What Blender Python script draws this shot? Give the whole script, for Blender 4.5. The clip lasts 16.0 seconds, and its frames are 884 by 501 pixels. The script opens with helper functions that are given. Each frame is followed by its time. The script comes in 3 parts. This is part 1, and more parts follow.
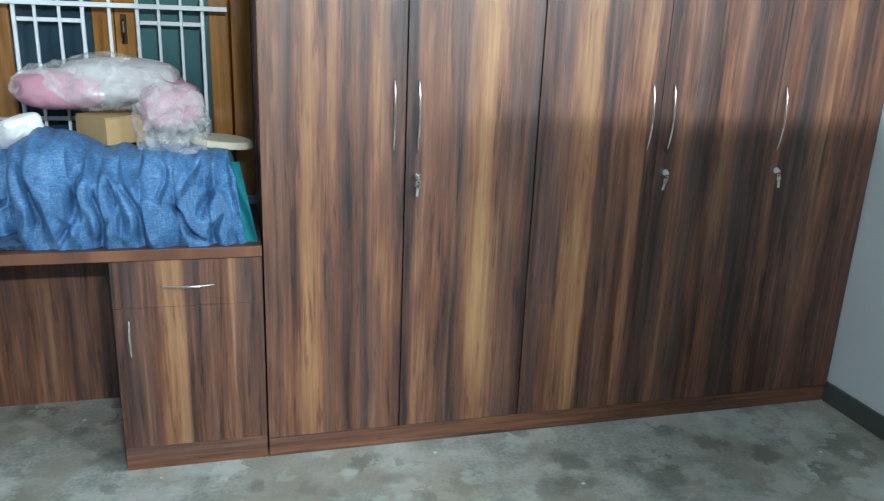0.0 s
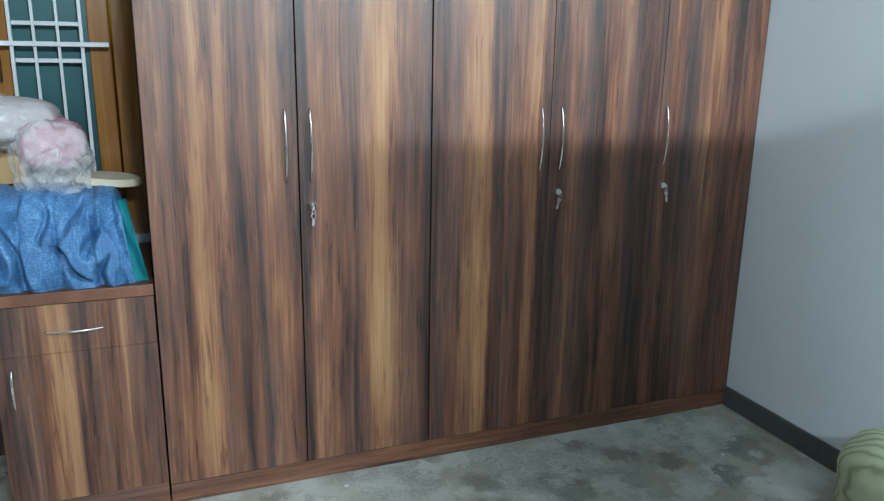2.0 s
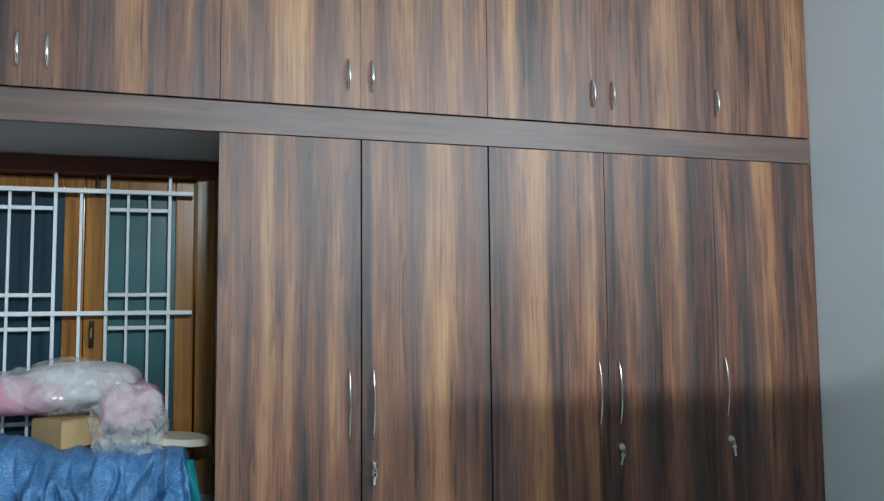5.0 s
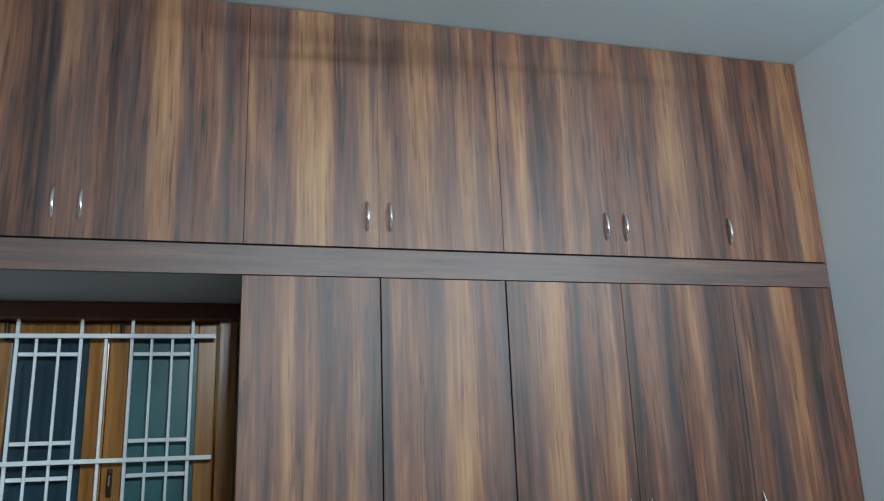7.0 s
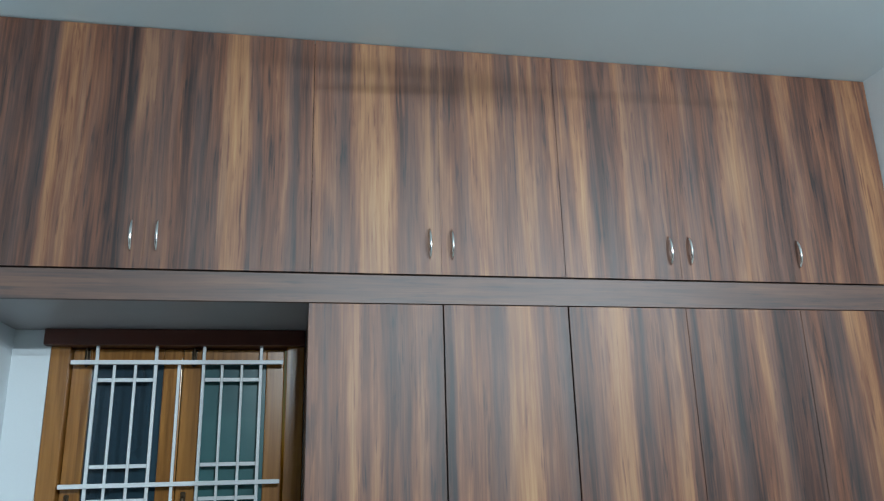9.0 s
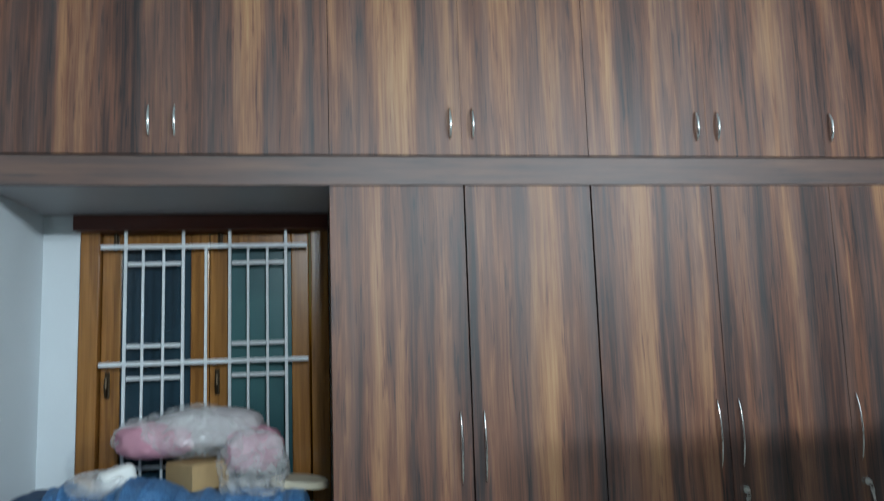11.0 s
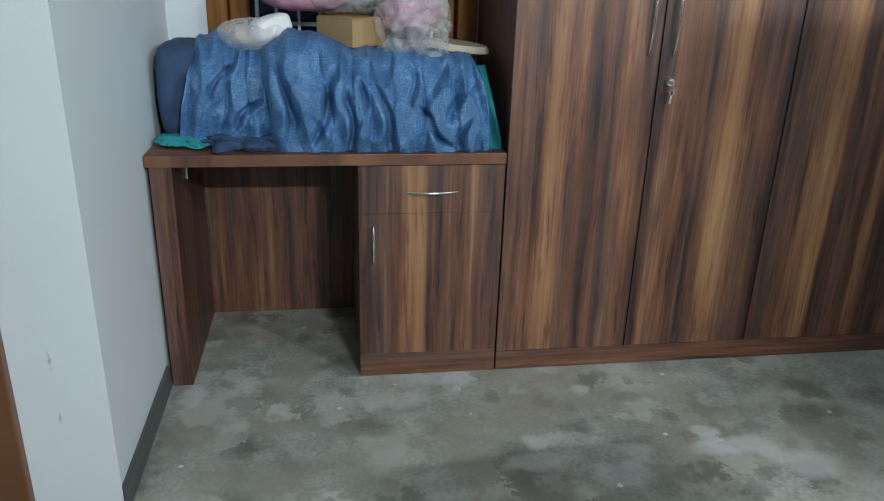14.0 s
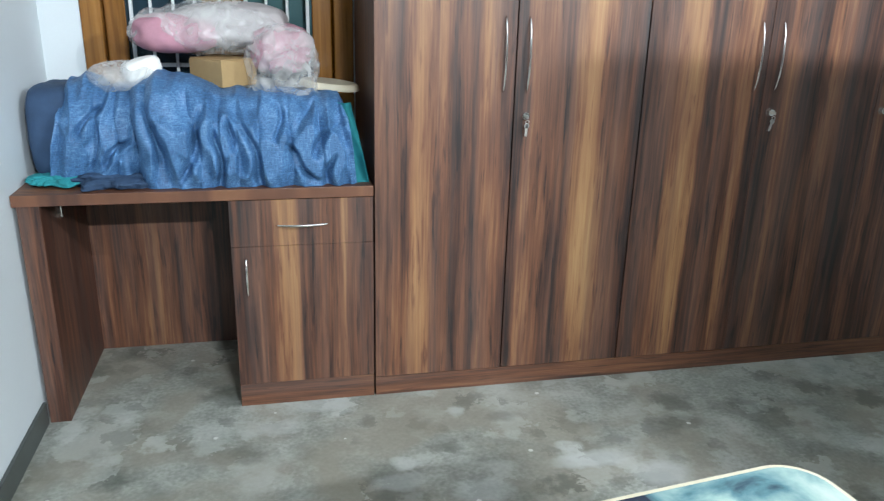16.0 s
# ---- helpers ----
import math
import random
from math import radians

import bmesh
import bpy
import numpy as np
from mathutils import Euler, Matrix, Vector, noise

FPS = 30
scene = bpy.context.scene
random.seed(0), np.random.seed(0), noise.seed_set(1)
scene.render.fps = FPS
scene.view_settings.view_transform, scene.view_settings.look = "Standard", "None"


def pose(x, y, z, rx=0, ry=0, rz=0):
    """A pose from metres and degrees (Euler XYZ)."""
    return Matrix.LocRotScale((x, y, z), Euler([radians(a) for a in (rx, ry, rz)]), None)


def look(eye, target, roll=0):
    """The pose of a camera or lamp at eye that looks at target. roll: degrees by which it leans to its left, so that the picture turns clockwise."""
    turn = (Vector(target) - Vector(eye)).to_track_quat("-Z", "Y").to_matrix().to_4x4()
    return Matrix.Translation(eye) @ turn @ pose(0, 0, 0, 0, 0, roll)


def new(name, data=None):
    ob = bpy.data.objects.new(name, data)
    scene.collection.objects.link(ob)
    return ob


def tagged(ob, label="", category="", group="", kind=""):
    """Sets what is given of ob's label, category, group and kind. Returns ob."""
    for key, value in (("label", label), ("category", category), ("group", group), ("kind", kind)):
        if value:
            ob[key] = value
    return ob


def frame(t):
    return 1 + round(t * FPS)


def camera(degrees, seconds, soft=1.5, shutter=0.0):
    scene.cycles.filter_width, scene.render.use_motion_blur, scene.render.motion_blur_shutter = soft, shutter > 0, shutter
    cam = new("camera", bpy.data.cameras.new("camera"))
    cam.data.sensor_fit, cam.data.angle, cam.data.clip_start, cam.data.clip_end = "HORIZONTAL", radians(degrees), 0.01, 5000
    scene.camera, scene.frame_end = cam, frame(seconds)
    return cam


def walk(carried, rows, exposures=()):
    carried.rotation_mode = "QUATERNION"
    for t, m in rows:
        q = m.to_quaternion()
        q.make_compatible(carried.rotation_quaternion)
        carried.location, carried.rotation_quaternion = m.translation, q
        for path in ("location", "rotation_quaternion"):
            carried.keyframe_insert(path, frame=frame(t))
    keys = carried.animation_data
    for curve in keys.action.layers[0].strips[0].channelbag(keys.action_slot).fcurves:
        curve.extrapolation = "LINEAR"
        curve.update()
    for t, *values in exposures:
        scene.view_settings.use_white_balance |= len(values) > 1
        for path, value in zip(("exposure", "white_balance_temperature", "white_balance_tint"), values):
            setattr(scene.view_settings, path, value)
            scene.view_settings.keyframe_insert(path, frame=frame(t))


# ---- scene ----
cam = camera(60.1, 16.0, soft=1.2, shutter=0.3)
PATH = [
    (0, (1.691, -2.394, 1.482), (2.193, -0.548, 0.899), 2.3),
    (0.5, (1.716, -2.403, 1.467), (2.294, -0.57, 0.914), 2.1),
    (1, (1.729, -2.408, 1.468), (2.342, -0.583, 0.925), 1.9),
    (1.5, (1.744, -2.417, 1.469), (2.407, -0.602, 0.953), 1.4),
    (2, (1.762, -2.421, 1.466), (2.462, -0.615, 0.968), 0.9),
    (2.5, (1.767, -2.426, 1.469), (2.448, -0.608, 0.988), 0.6),
    (3, (1.773, -2.435, 1.475), (2.429, -0.602, 1.016), 0.4),
    (3.5, (1.734, -2.445, 1.461), (2.389, -0.571, 1.226), -0.2),
    (4, (1.74, -2.467, 1.487), (2.344, -0.562, 1.398), -0.3),
    (6.3, (1.731, -2.498, 1.498), (2.284, -0.618, 1.896), -1.1),
    (6.5, (1.745, -2.502, 1.5), (2.281, -0.621, 1.921), -1.3),
    (7, (1.738, -2.502, 1.495), (2.253, -0.632, 1.987), -2.0),
    (7.5, (1.733, -2.513, 1.508), (2.22, -0.644, 2.027), -2.6),
    (8, (1.715, -2.521, 1.503), (2.156, -0.644, 2.032), -2.3),
    (10.5, (1.731, -2.528, 1.513), (2.026, -0.634, 2.082), -1.7),
    (11, (1.736, -2.52, 1.507), (2.038, -0.559, 1.756), -1.9),
    (11.5, (1.769, -2.511, 1.475), (2.05, -0.536, 1.336), 0.8),
    (12, (1.539, -2.472, 1.405), (1.92, -0.546, 1.025), 1.7),
    (12.5, (1.358, -2.423, 1.405), (1.805, -0.544, 0.885), 2.6),
    (13, (1.291, -2.407, 1.374), (1.757, -0.549, 0.799), 3.9),
    (13.5, (1.23, -2.286, 1.349), (1.523, -0.435, 0.651), 1.2),
    (14, (1.198, -2.252, 1.337), (1.489, -0.411, 0.61), 1.7),
    (14.5, (1.203, -2.272, 1.338), (1.51, -0.426, 0.631), 1.6),
    (15, (1.213, -2.293, 1.356), (1.544, -0.448, 0.658), 1.0),
    (15.5, (1.324, -2.377, 1.384), (1.714, -0.534, 0.711), 1.7),
    (16, (1.447, -2.393, 1.373), (1.858, -0.546, 0.724), 1.4),
]
EXPOSURES = [(0.0, -0.02, 6300, 8), (1.5, -0.04, 6200, 8), (2.5, -0.18, 6150, 7), (4.0, -0.30, 6250, 8), (6.5, -0.88, 6150, 7), (8.0, -0.68, 6150, 7),
             (10.5, -0.66, 6200, 7), (11.0, -0.86, 6200, 8), (11.5, -0.80, 6450, 10), (12.0, -0.21, 6400, 9), (13.0, -0.18, 6450, 10),
             (13.5, -0.52, 6500, 11), (14.0, -0.74, 6650, 12), (15.0, -0.77, 6680, 13), (15.5, -0.59, 6680, 13), (16.0, 0.03, 6650, 13)]
walk(cam, [(t, look(eye, aim, lean)) for t, eye, aim, lean in PATH], EXPOSURES)

# ---------------------------------------------------------------- light
world = bpy.data.worlds.new("dusk")
scene.world = world
world.use_nodes = True
wn = world.node_tree
sky = wn.nodes.new("ShaderNodeTexSky")
sky.sky_type = "NISHITA"
sky.sun_disc = False
sky.sun_elevation = radians(2)
sky.sun_rotation = radians(200)
wn.nodes["Background"].inputs["Strength"].default_value = 0.06
wn.links.new(sky.outputs[0], wn.nodes["Background"].inputs["Color"])

TUBE = (2.3, -4.65, 2.63)
# extra lamp out of view, added to lift the wardrobe's upper right
ADDED_BULB = (3.90, -2.90, 2.55)


def glow(name, at, aim, watts, length, height):
    lamp = bpy.data.lights.new(name, "AREA")
    lamp.shape, lamp.size, lamp.size_y = "RECTANGLE", length, height
    lamp.energy, lamp.color = watts, (0.83, 0.94, 1.0)
    ob = new(name, lamp)
    ob.matrix_world = look(at, aim)
    return tagged(ob, kind="structure")


glow("tube_glow", (TUBE[0], TUBE[1] + 0.06, TUBE[2]), (TUBE[0], 0, TUBE[2] - 1.9), 185, 0.55, 0.05)
glow("added_bulb_glow", ADDED_BULB, (2.2, 0, 1.9), 76, 0.06, 0.02)

# plan, metres: wardrobe fronts at y = 0
XL, XR, YB, YF, ZC = 0.67, 4.04, 0.57, -4.75, 3.04
NX, RAIL0, RAIL1 = 1.75, 2.052, 2.150


# ---------------------------------------------------------------- node helpers
def mat(name):
    m = bpy.data.materials.new(name)
    m.use_nodes = True
    return m, m.node_tree.nodes, m.node_tree.links, m.node_tree.nodes["Principled BSDF"]


def node(nodes, kind, **kw):
    n = nodes.new(kind)
    for k, v in kw.items():
        if k == "operation":
            n.operation = v
        elif k == "blend":
            n.blend_type = v
        else:
            n.inputs[k.replace("_", " ")].default_value = v
    return n


def ramp(nodes, stops):
    r = nodes.new("ShaderNodeValToRGB")
    e = r.color_ramp.elements
    while len(e) < len(stops):
        e.new(0.5)
    for el, (p, c) in zip(e, stops):
        el.position = p
        el.color = (c, c, c, 1) if isinstance(c, (int, float)) else (*c, 1)
    return r


def math_node(nodes, links, op, a, b=None, c=None):
    n = nodes.new("ShaderNodeMath")
    n.operation = op
    for k, v in enumerate((a, b, c)):
        if v is None:
            continue
        if isinstance(v, (int, float)):
            n.inputs[k].default_value = v
        else:
            links.new(v, n.inputs[k])
    return n.outputs[0]


def mixc(nodes, links, fac, a, b, blend="MIX"):
    n = nodes.new("ShaderNodeMix")
    n.data_type, n.blend_type = "RGBA", blend
    for k, v in ((0, fac), (6, a), (7, b)):
        if isinstance(v, (int, float)):
            n.inputs[k].default_value = v
        elif isinstance(v, tuple):
            n.inputs[k].default_value = (*v, 1)
        else:
            links.new(v, n.inputs[k])
    return n.outputs[2]


def bump(nodes, links, bsdf, height, strength, dist):
    b = nodes.new("ShaderNodeBump")
    b.inputs["Strength"].default_value, b.inputs["Distance"].default_value = strength, dist
    links.new(height, b.inputs["Height"])
    links.new(b.outputs[0], bsdf.inputs["Normal"])


# ---------------------------------------------------------------- materials
WALNUT = [(0.0, (0.010, 0.0037, 0.003)), (0.20, (0.060, 0.0205, 0.0115)), (0.46, (0.168, 0.064, 0.030)),
          (0.72, (0.310, 0.147, 0.062)), (1.0, (0.43, 0.240, 0.106))]


def laminate(name, grain="z", bands=(), across="x", rough=0.50, seed=0.0, calm=None, dull=0.36):
    """Walnut laminate: long streaks along the grain; bands: rows of (place across, lightness) of its broad stripes."""
    m, N, L, bsdf = mat(name)
    pos = N.new("ShaderNodeNewGeometry").outputs["Position"]
    sep = N.new("ShaderNodeSeparateXYZ")
    L.new(pos, sep.inputs[0])
    axis = {"x": sep.outputs[0], "y": sep.outputs[1], "z": sep.outputs[2],
            "xy": math_node(N, L, "ADD", sep.outputs[0], sep.outputs[1])}
    a, g = axis[across], axis[grain]
    # slow sway of the grain
    v = N.new("ShaderNodeCombineXYZ")
    L.new(math_node(N, L, "MULTIPLY", a, 9.0), v.inputs[0])
    L.new(math_node(N, L, "MULTIPLY", g, 1.5), v.inputs[1])
    v.inputs[2].default_value = seed
    sway = node(N, "ShaderNodeTexNoise", Scale=1.0, Detail=3.0)
    L.new(v.outputs[0], sway.inputs["Vector"])
    aw = math_node(N, L, "ADD", a, math_node(N, L, "MULTIPLY", math_node(N, L, "SUBTRACT", sway.outputs[0], 0.5), 0.024))

    def streak(fa, fg, z, detail=4.0):
        c = N.new("ShaderNodeCombineXYZ")
        L.new(math_node(N, L, "MULTIPLY", aw, fa), c.inputs[0])
        L.new(math_node(N, L, "MULTIPLY", g, fg), c.inputs[1])
        c.inputs[2].default_value = seed + z
        n = node(N, "ShaderNodeTexNoise", Scale=1.0, Detail=detail, Roughness=0.6)
        L.new(c.outputs[0], n.inputs["Vector"])
        return n.outputs[0]

    fine, mid, hue, blot = streak(130, 2.4, 3, 5.0), streak(34, 1.0, 7), streak(15, 0.5, 11, 2.0), streak(40, 3.0, 17, 3.0)
    if bands:
        half = len(bands) // 2
        val = None
        for rows in (bands[:half + 1], bands[half:]):
            x0, x1 = rows[0][0], rows[-1][0]
            r = ramp(N, [((x - x0) / (x1 - x0), s) for x, s in rows])
            L.new(math_node(N, L, "DIVIDE", math_node(N, L, "SUBTRACT", aw, x0), x1 - x0), r.inputs[0])
            if val is None:
                val = r.outputs[0]
            else:
                pick = math_node(N, L, "GREATER_THAN", aw, x0)
                val = mixc(N, L, pick, val, r.outputs[0])
    elif calm is not None:
        val = calm
    else:
        wide = streak(9, 0.22, 23, 3.0)
        r = ramp(N, [(0.30, 0.05), (0.47, 0.32), (0.56, 0.45), (0.63, 0.85), (0.75, 0.9)])
        L.new(wide, r.inputs[0])
        val = r.outputs[0]
    if bands:
        val = math_node(N, L, "MULTIPLY_ADD", val, 0.70, 0.11)
        fade = streak(7, 1.4, 29, 2.0)
        val = math_node(N, L, "MULTIPLY", val, math_node(N, L, "MULTIPLY_ADD", fade, 1.0, 0.5))
    k = 1.0 if calm is None else 1.05
    s = math_node(N, L, "MULTIPLY_ADD", math_node(N, L, "SUBTRACT", fine, 0.5), 0.60 * k, val)
    s = math_node(N, L, "MULTIPLY_ADD", math_node(N, L, "SUBTRACT", mid, 0.5), 0.72 * k, s)
    s = math_node(N, L, "MULTIPLY_ADD", math_node(N, L, "SUBTRACT", blot, 0.5), 0.62 * k, s)
    # short dark flecks along the grain
    fl = ramp(N, [(0.58, 0.0), (0.68, 0.21)])
    L.new(streak(70, 4.5, 41, 3.0), fl.inputs[0])
    s = math_node(N, L, "SUBTRACT", s, fl.outputs[0])
    pal = ramp(N, WALNUT)
    L.new(s, pal.inputs[0])
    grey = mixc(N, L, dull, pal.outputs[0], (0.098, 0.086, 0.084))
    hr = ramp(N, [(0.45, 0.0), (0.62, 1.0)])
    L.new(hue, hr.inputs[0])
    col = mixc(N, L, math_node(N, L, "MULTIPLY", hr.outputs[0], 0.62), pal.outputs[0], grey)
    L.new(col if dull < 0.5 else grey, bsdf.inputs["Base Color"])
    rr = math_node(N, L, "MULTIPLY_ADD", fine, 0.12, rough - 0.06)
    L.new(rr, bsdf.inputs["Roughness"])
    bsdf.inputs["IOR"].default_value = 1.62
    bump(N, L, bsdf, fine, 0.10, 0.0008)
    return m


LOWER_A = [(1.75, .30), (1.79, .38), (1.815, .42), (1.843, .15), (1.872, .62), (1.893, .85), (1.918, .8), (1.94, .45), (1.985, .4),
         (2.03, .1), (2.055, .32), (2.08, .12), (2.11, .6), (2.14, .62), (2.165, .35), (2.20, .15), (2.235, .1), (2.253, .65),
         (2.275, .68), (2.30, .4), (2.345, .35), (2.385, .15), (2.43, .6), (2.46, .92), (2.492, .9), (2.53, .62), (2.56, .4),
         (2.60, .32), (2.645, .1)]
LOWER_B = [(2.685, .1), (2.72, .28), (2.757, .42), (2.80, .66), (2.84, .88), (2.87, .84), (2.888, .25),
         (2.93, .2), (2.96, .38), (3.0, .34), (3.03, .62), (3.06, .58), (3.078, .1), (3.14, .1), (3.19, .58), (3.235, .38),
         (3.29, .1), (3.34, .38), (3.41, .62), (3.435, .38), (3.465, .1), (3.55, .08), (3.59, .38), (3.65, .3), (3.70, .1),
         (3.78, .6), (3.83, .55), (3.87, .32), (3.93, .12), (4.0, .35), (4.04, .3)]
LOWER = LOWER_A + LOWER_B
LOFT_A = [(.67, .3), (.75, .25), (.80, .2), (.87, .12), (.90, .72), (.945, .7), (.98, .55), (1.03, .3), (1.10, .1), (1.145, .1),
          (1.17, .65), (1.21, .6), (1.24, .35), (1.28, .45), (1.32, .18), (1.38, .22), (1.425, .4), (1.455, .8), (1.49, .82), (1.53, .65),
          (1.555, .28), (1.60, .35), (1.66, .52), (1.69, .18), (1.74, .35), (1.77, .48), (1.83, .4), (1.88, .32), (1.93, .72), (1.98, .86),
          (2.02, .78), (2.05, .38), (2.11, .28), (2.17, .65), (2.22, .5), (2.28, .25), (2.31, .52), (2.36, .7), (2.42, .62), (2.46, .3),
          (2.52, .6), (2.60, .42), (2.70, .48), (2.75, .75), (2.79, .2), (2.85, .15), (2.91, .6), (2.97, .5), (3.02, .25), (3.09, .5),
          (3.15, .4), (3.26, .25), (3.31, .35), (3.37, .8), (3.43, .7), (3.47, .38), (3.56, .15), (3.63, .58), (3.72, .18), (3.76, .45),
          (3.86, .15), (3.93, .66), (4.04, .4)]
PEDESTAL = [(1.28, .3), (1.33, .12), (1.37, .4), (1.41, .35), (1.425, .8), (1.46, .9), (1.495, .8), (1.51, .25), (1.55, .12), (1.575, .4),
            (1.60, .2), (1.635, .5), (1.65, .85), (1.665, .4), (1.70, .25), (1.75, .3)]
walnut = laminate("walnut_door", bands=LOWER, seed=1.3)
walnut_loft = laminate("walnut_loft", bands=LOFT_A, seed=5.1)
walnut_ped = laminate("walnut_pedestal", bands=PEDESTAL, seed=8.8)
walnut_side = laminate("walnut_side", across="xy", seed=14.2, calm=0.27)
KNEE = [(.74, .2), (.80, .38), (.85, .3), (.90, .5), (.97, .68), (1.02, .62), (1.05, .25), (1.12, .35), (1.18, .15), (1.29, .15)]
walnut_plain = laminate("walnut_panel", bands=KNEE, seed=19.6)
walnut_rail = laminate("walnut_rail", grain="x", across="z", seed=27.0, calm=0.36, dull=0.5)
walnut_plinth = laminate("walnut_plinth", grain="x", across="z", seed=29.0, calm=0.38)
walnut_top = laminate("walnut_top", grain="x", across="y", seed=33.0, calm=0.38, dull=0.45)


def plain(name, colour, rough=0.5, metal=0.0, spot=0.06, scale=8.0, grit=0.0, fine=90.0):
    """A near-even surface with faint stains and grit."""
    m, N, L, bsdf = mat(name)
    pos = N.new("ShaderNodeNewGeometry").outputs["Position"]
    n1 = node(N, "ShaderNodeTexNoise", Scale=scale, Detail=5.0)
    n2 = node(N, "ShaderNodeTexNoise", Scale=fine, Detail=3.0)
    L.new(pos, n1.inputs["Vector"])
    L.new(pos, n2.inputs["Vector"])
    f = math_node(N, L, "MULTIPLY_ADD", math_node(N, L, "SUBTRACT", n1.outputs[0], 0.5), spot * 4, 1.0)
    f = math_node(N, L, "MULTIPLY_ADD", math_node(N, L, "SUBTRACT", n2.outputs[0], 0.5), spot * 1.5, f)
    c = mixc(N, L, 1.0, colour, f, "MULTIPLY")
    L.new(c, bsdf.inputs["Base Color"])
    bsdf.inputs["Roughness"].default_value, bsdf.inputs["Metallic"].default_value = rough, metal
    if grit:
        bump(N, L, bsdf, n2.outputs[0], grit, 0.002)
    return m


SCUFFS = [(0.555, 0.44, 0.035), (0.556, 0.285, 0.024)]
# near-black brown on walls out of view, so they return little light
bounce_cut_paint = plain("dark_bounce_cut", (0.09, 0.075, 0.065), 0.7, spot=0.03, scale=3, grit=0.1)
wall_paint = plain("wall_paint", (0.66, 0.71, 0.735), 0.6, spot=0.03, scale=2.5, grit=0.12, fine=160)


def scuffed(base, marks):
    """The wall paint with a few dark upright scuffs: rows of (x, z, half height)."""
    m = base.copy()
    m.name = "scuffed_wall_paint"
    N, L = m.node_tree.nodes, m.node_tree.links
    bsdf = N["Principled BSDF"]
    link = bsdf.inputs["Base Color"].links[0]
    col = link.from_socket
    sep = N.new("ShaderNodeSeparateXYZ")
    pos = N.new("ShaderNodeNewGeometry").outputs["Position"]
    L.new(pos, sep.inputs[0])
    n = node(N, "ShaderNodeTexNoise", Scale=90.0, Detail=3.0)
    L.new(pos, n.inputs["Vector"])
    for x, z, h in marks:
        dx = math_node(N, L, "ABSOLUTE", math_node(N, L, "DIVIDE", math_node(N, L, "SUBTRACT", sep.outputs[0], x), 0.006))
        dz = math_node(N, L, "ABSOLUTE", math_node(N, L, "DIVIDE", math_node(N, L, "SUBTRACT", sep.outputs[2], z), h))
        d = math_node(N, L, "ADD", math_node(N, L, "ADD", dx, dz), math_node(N, L, "MULTIPLY", n.outputs[0], 1.4))
        r = ramp(N, [(0.45, 0.5), (1.0, 0.0)])
        L.new(math_node(N, L, "MULTIPLY", d, 0.6), r.inputs[0])
        col = mixc(N, L, r.outputs[0], col, (0.13, 0.12, 0.10))
    L.new(col, bsdf.inputs["Base Color"])
    return m


wall_scuffed = scuffed(wall_paint, SCUFFS)
ceiling_paint = plain("ceiling_paint", (0.66, 0.75, 0.78), 0.7, spot=0.012, scale=2.0, grit=0.1)
skirting_stone = plain("skirting_stone", (0.070, 0.082, 0.078), 0.4, spot=0.12, scale=14)
chrome = plain("chrome", (0.90, 0.90, 0.88), 0.16, 1.0, spot=0.01)
steel = plain("steel", (0.75, 0.74, 0.71), 0.36, 1.0, spot=0.03)
grill_paint = plain("white_enamel", (0.66, 0.69, 0.70), 0.35, spot=0.02)
dark_gap = plain("dark_board", (0.02, 0.014, 0.012), 0.7)
card = plain("cardboard", (0.42, 0.28, 0.13), 0.8, spot=0.05, scale=30, grit=0.15)
cream = plain("cream_edge", (0.62, 0.56, 0.42), 0.5, spot=0.04)
navy = plain("navy_cloth", (0.028, 0.062, 0.125), 0.85, spot=0.15, scale=20, grit=0.4, fine=300)
teal_cloth = plain("teal_cloth", (0.014, 0.27, 0.30), 0.75, spot=0.12, scale=20, grit=0.4, fine=300)
pink_cloth = plain("pink_cloth", (0.47, 0.23, 0.29), 0.8, spot=0.10, scale=12, grit=0.3)
white_item = plain("white_paper", (0.80, 0.80, 0.77), 0.6, spot=0.03)
soffit_board = plain("soffit_board", (0.30, 0.29, 0.295), 0.5, spot=0.04, scale=5)
latch_metal = plain("bronze", (0.05, 0.035, 0.02), 0.4, 0.8)
lamp_body = plain("lamp_body", (0.8, 0.8, 0.8), 0.4)


def teak(name, seed):
    m, N, L, bsdf = mat(name)
    pos = N.new("ShaderNodeNewGeometry").outputs["Position"]
    mp = N.new("ShaderNodeMapping")
    mp.inputs["Scale"].default_value = (60, 60, 2.5)
    mp.inputs["Location"].default_value = (seed, seed, seed)
    L.new(pos, mp.inputs[0])
    n = node(N, "ShaderNodeTexNoise", Scale=1.0, Detail=5.0, Distortion=0.4)
    L.new(mp.outputs[0], n.inputs["Vector"])
    r = ramp(N, [(0.3, (0.19, 0.078, 0.018)), (0.55, (0.30, 0.132, 0.030)), (0.75, (0.37, 0.17, 0.042))])
    L.new(n.outputs[0], r.inputs[0])
    L.new(r.outputs[0], bsdf.inputs["Base Color"])
    bsdf.inputs["Roughness"].default_value = 0.22
    bump(N, L, bsdf, n.outputs[0], 0.08, 0.001)
    return m


teak_wood = teak("teak", 2.0)
# maroon head wood, its colour deepened for the loft's shadow on it
maroon_wood = plain("maroon_shaded_wood", (0.085, 0.022, 0.013), 0.4, spot=0.12, scale=9)
# door frame brown, with the shade it stands in put into the colour
brown_wood = plain("brown_shaded_wood", (0.15, 0.062, 0.026), 0.4, spot=0.12, scale=9)


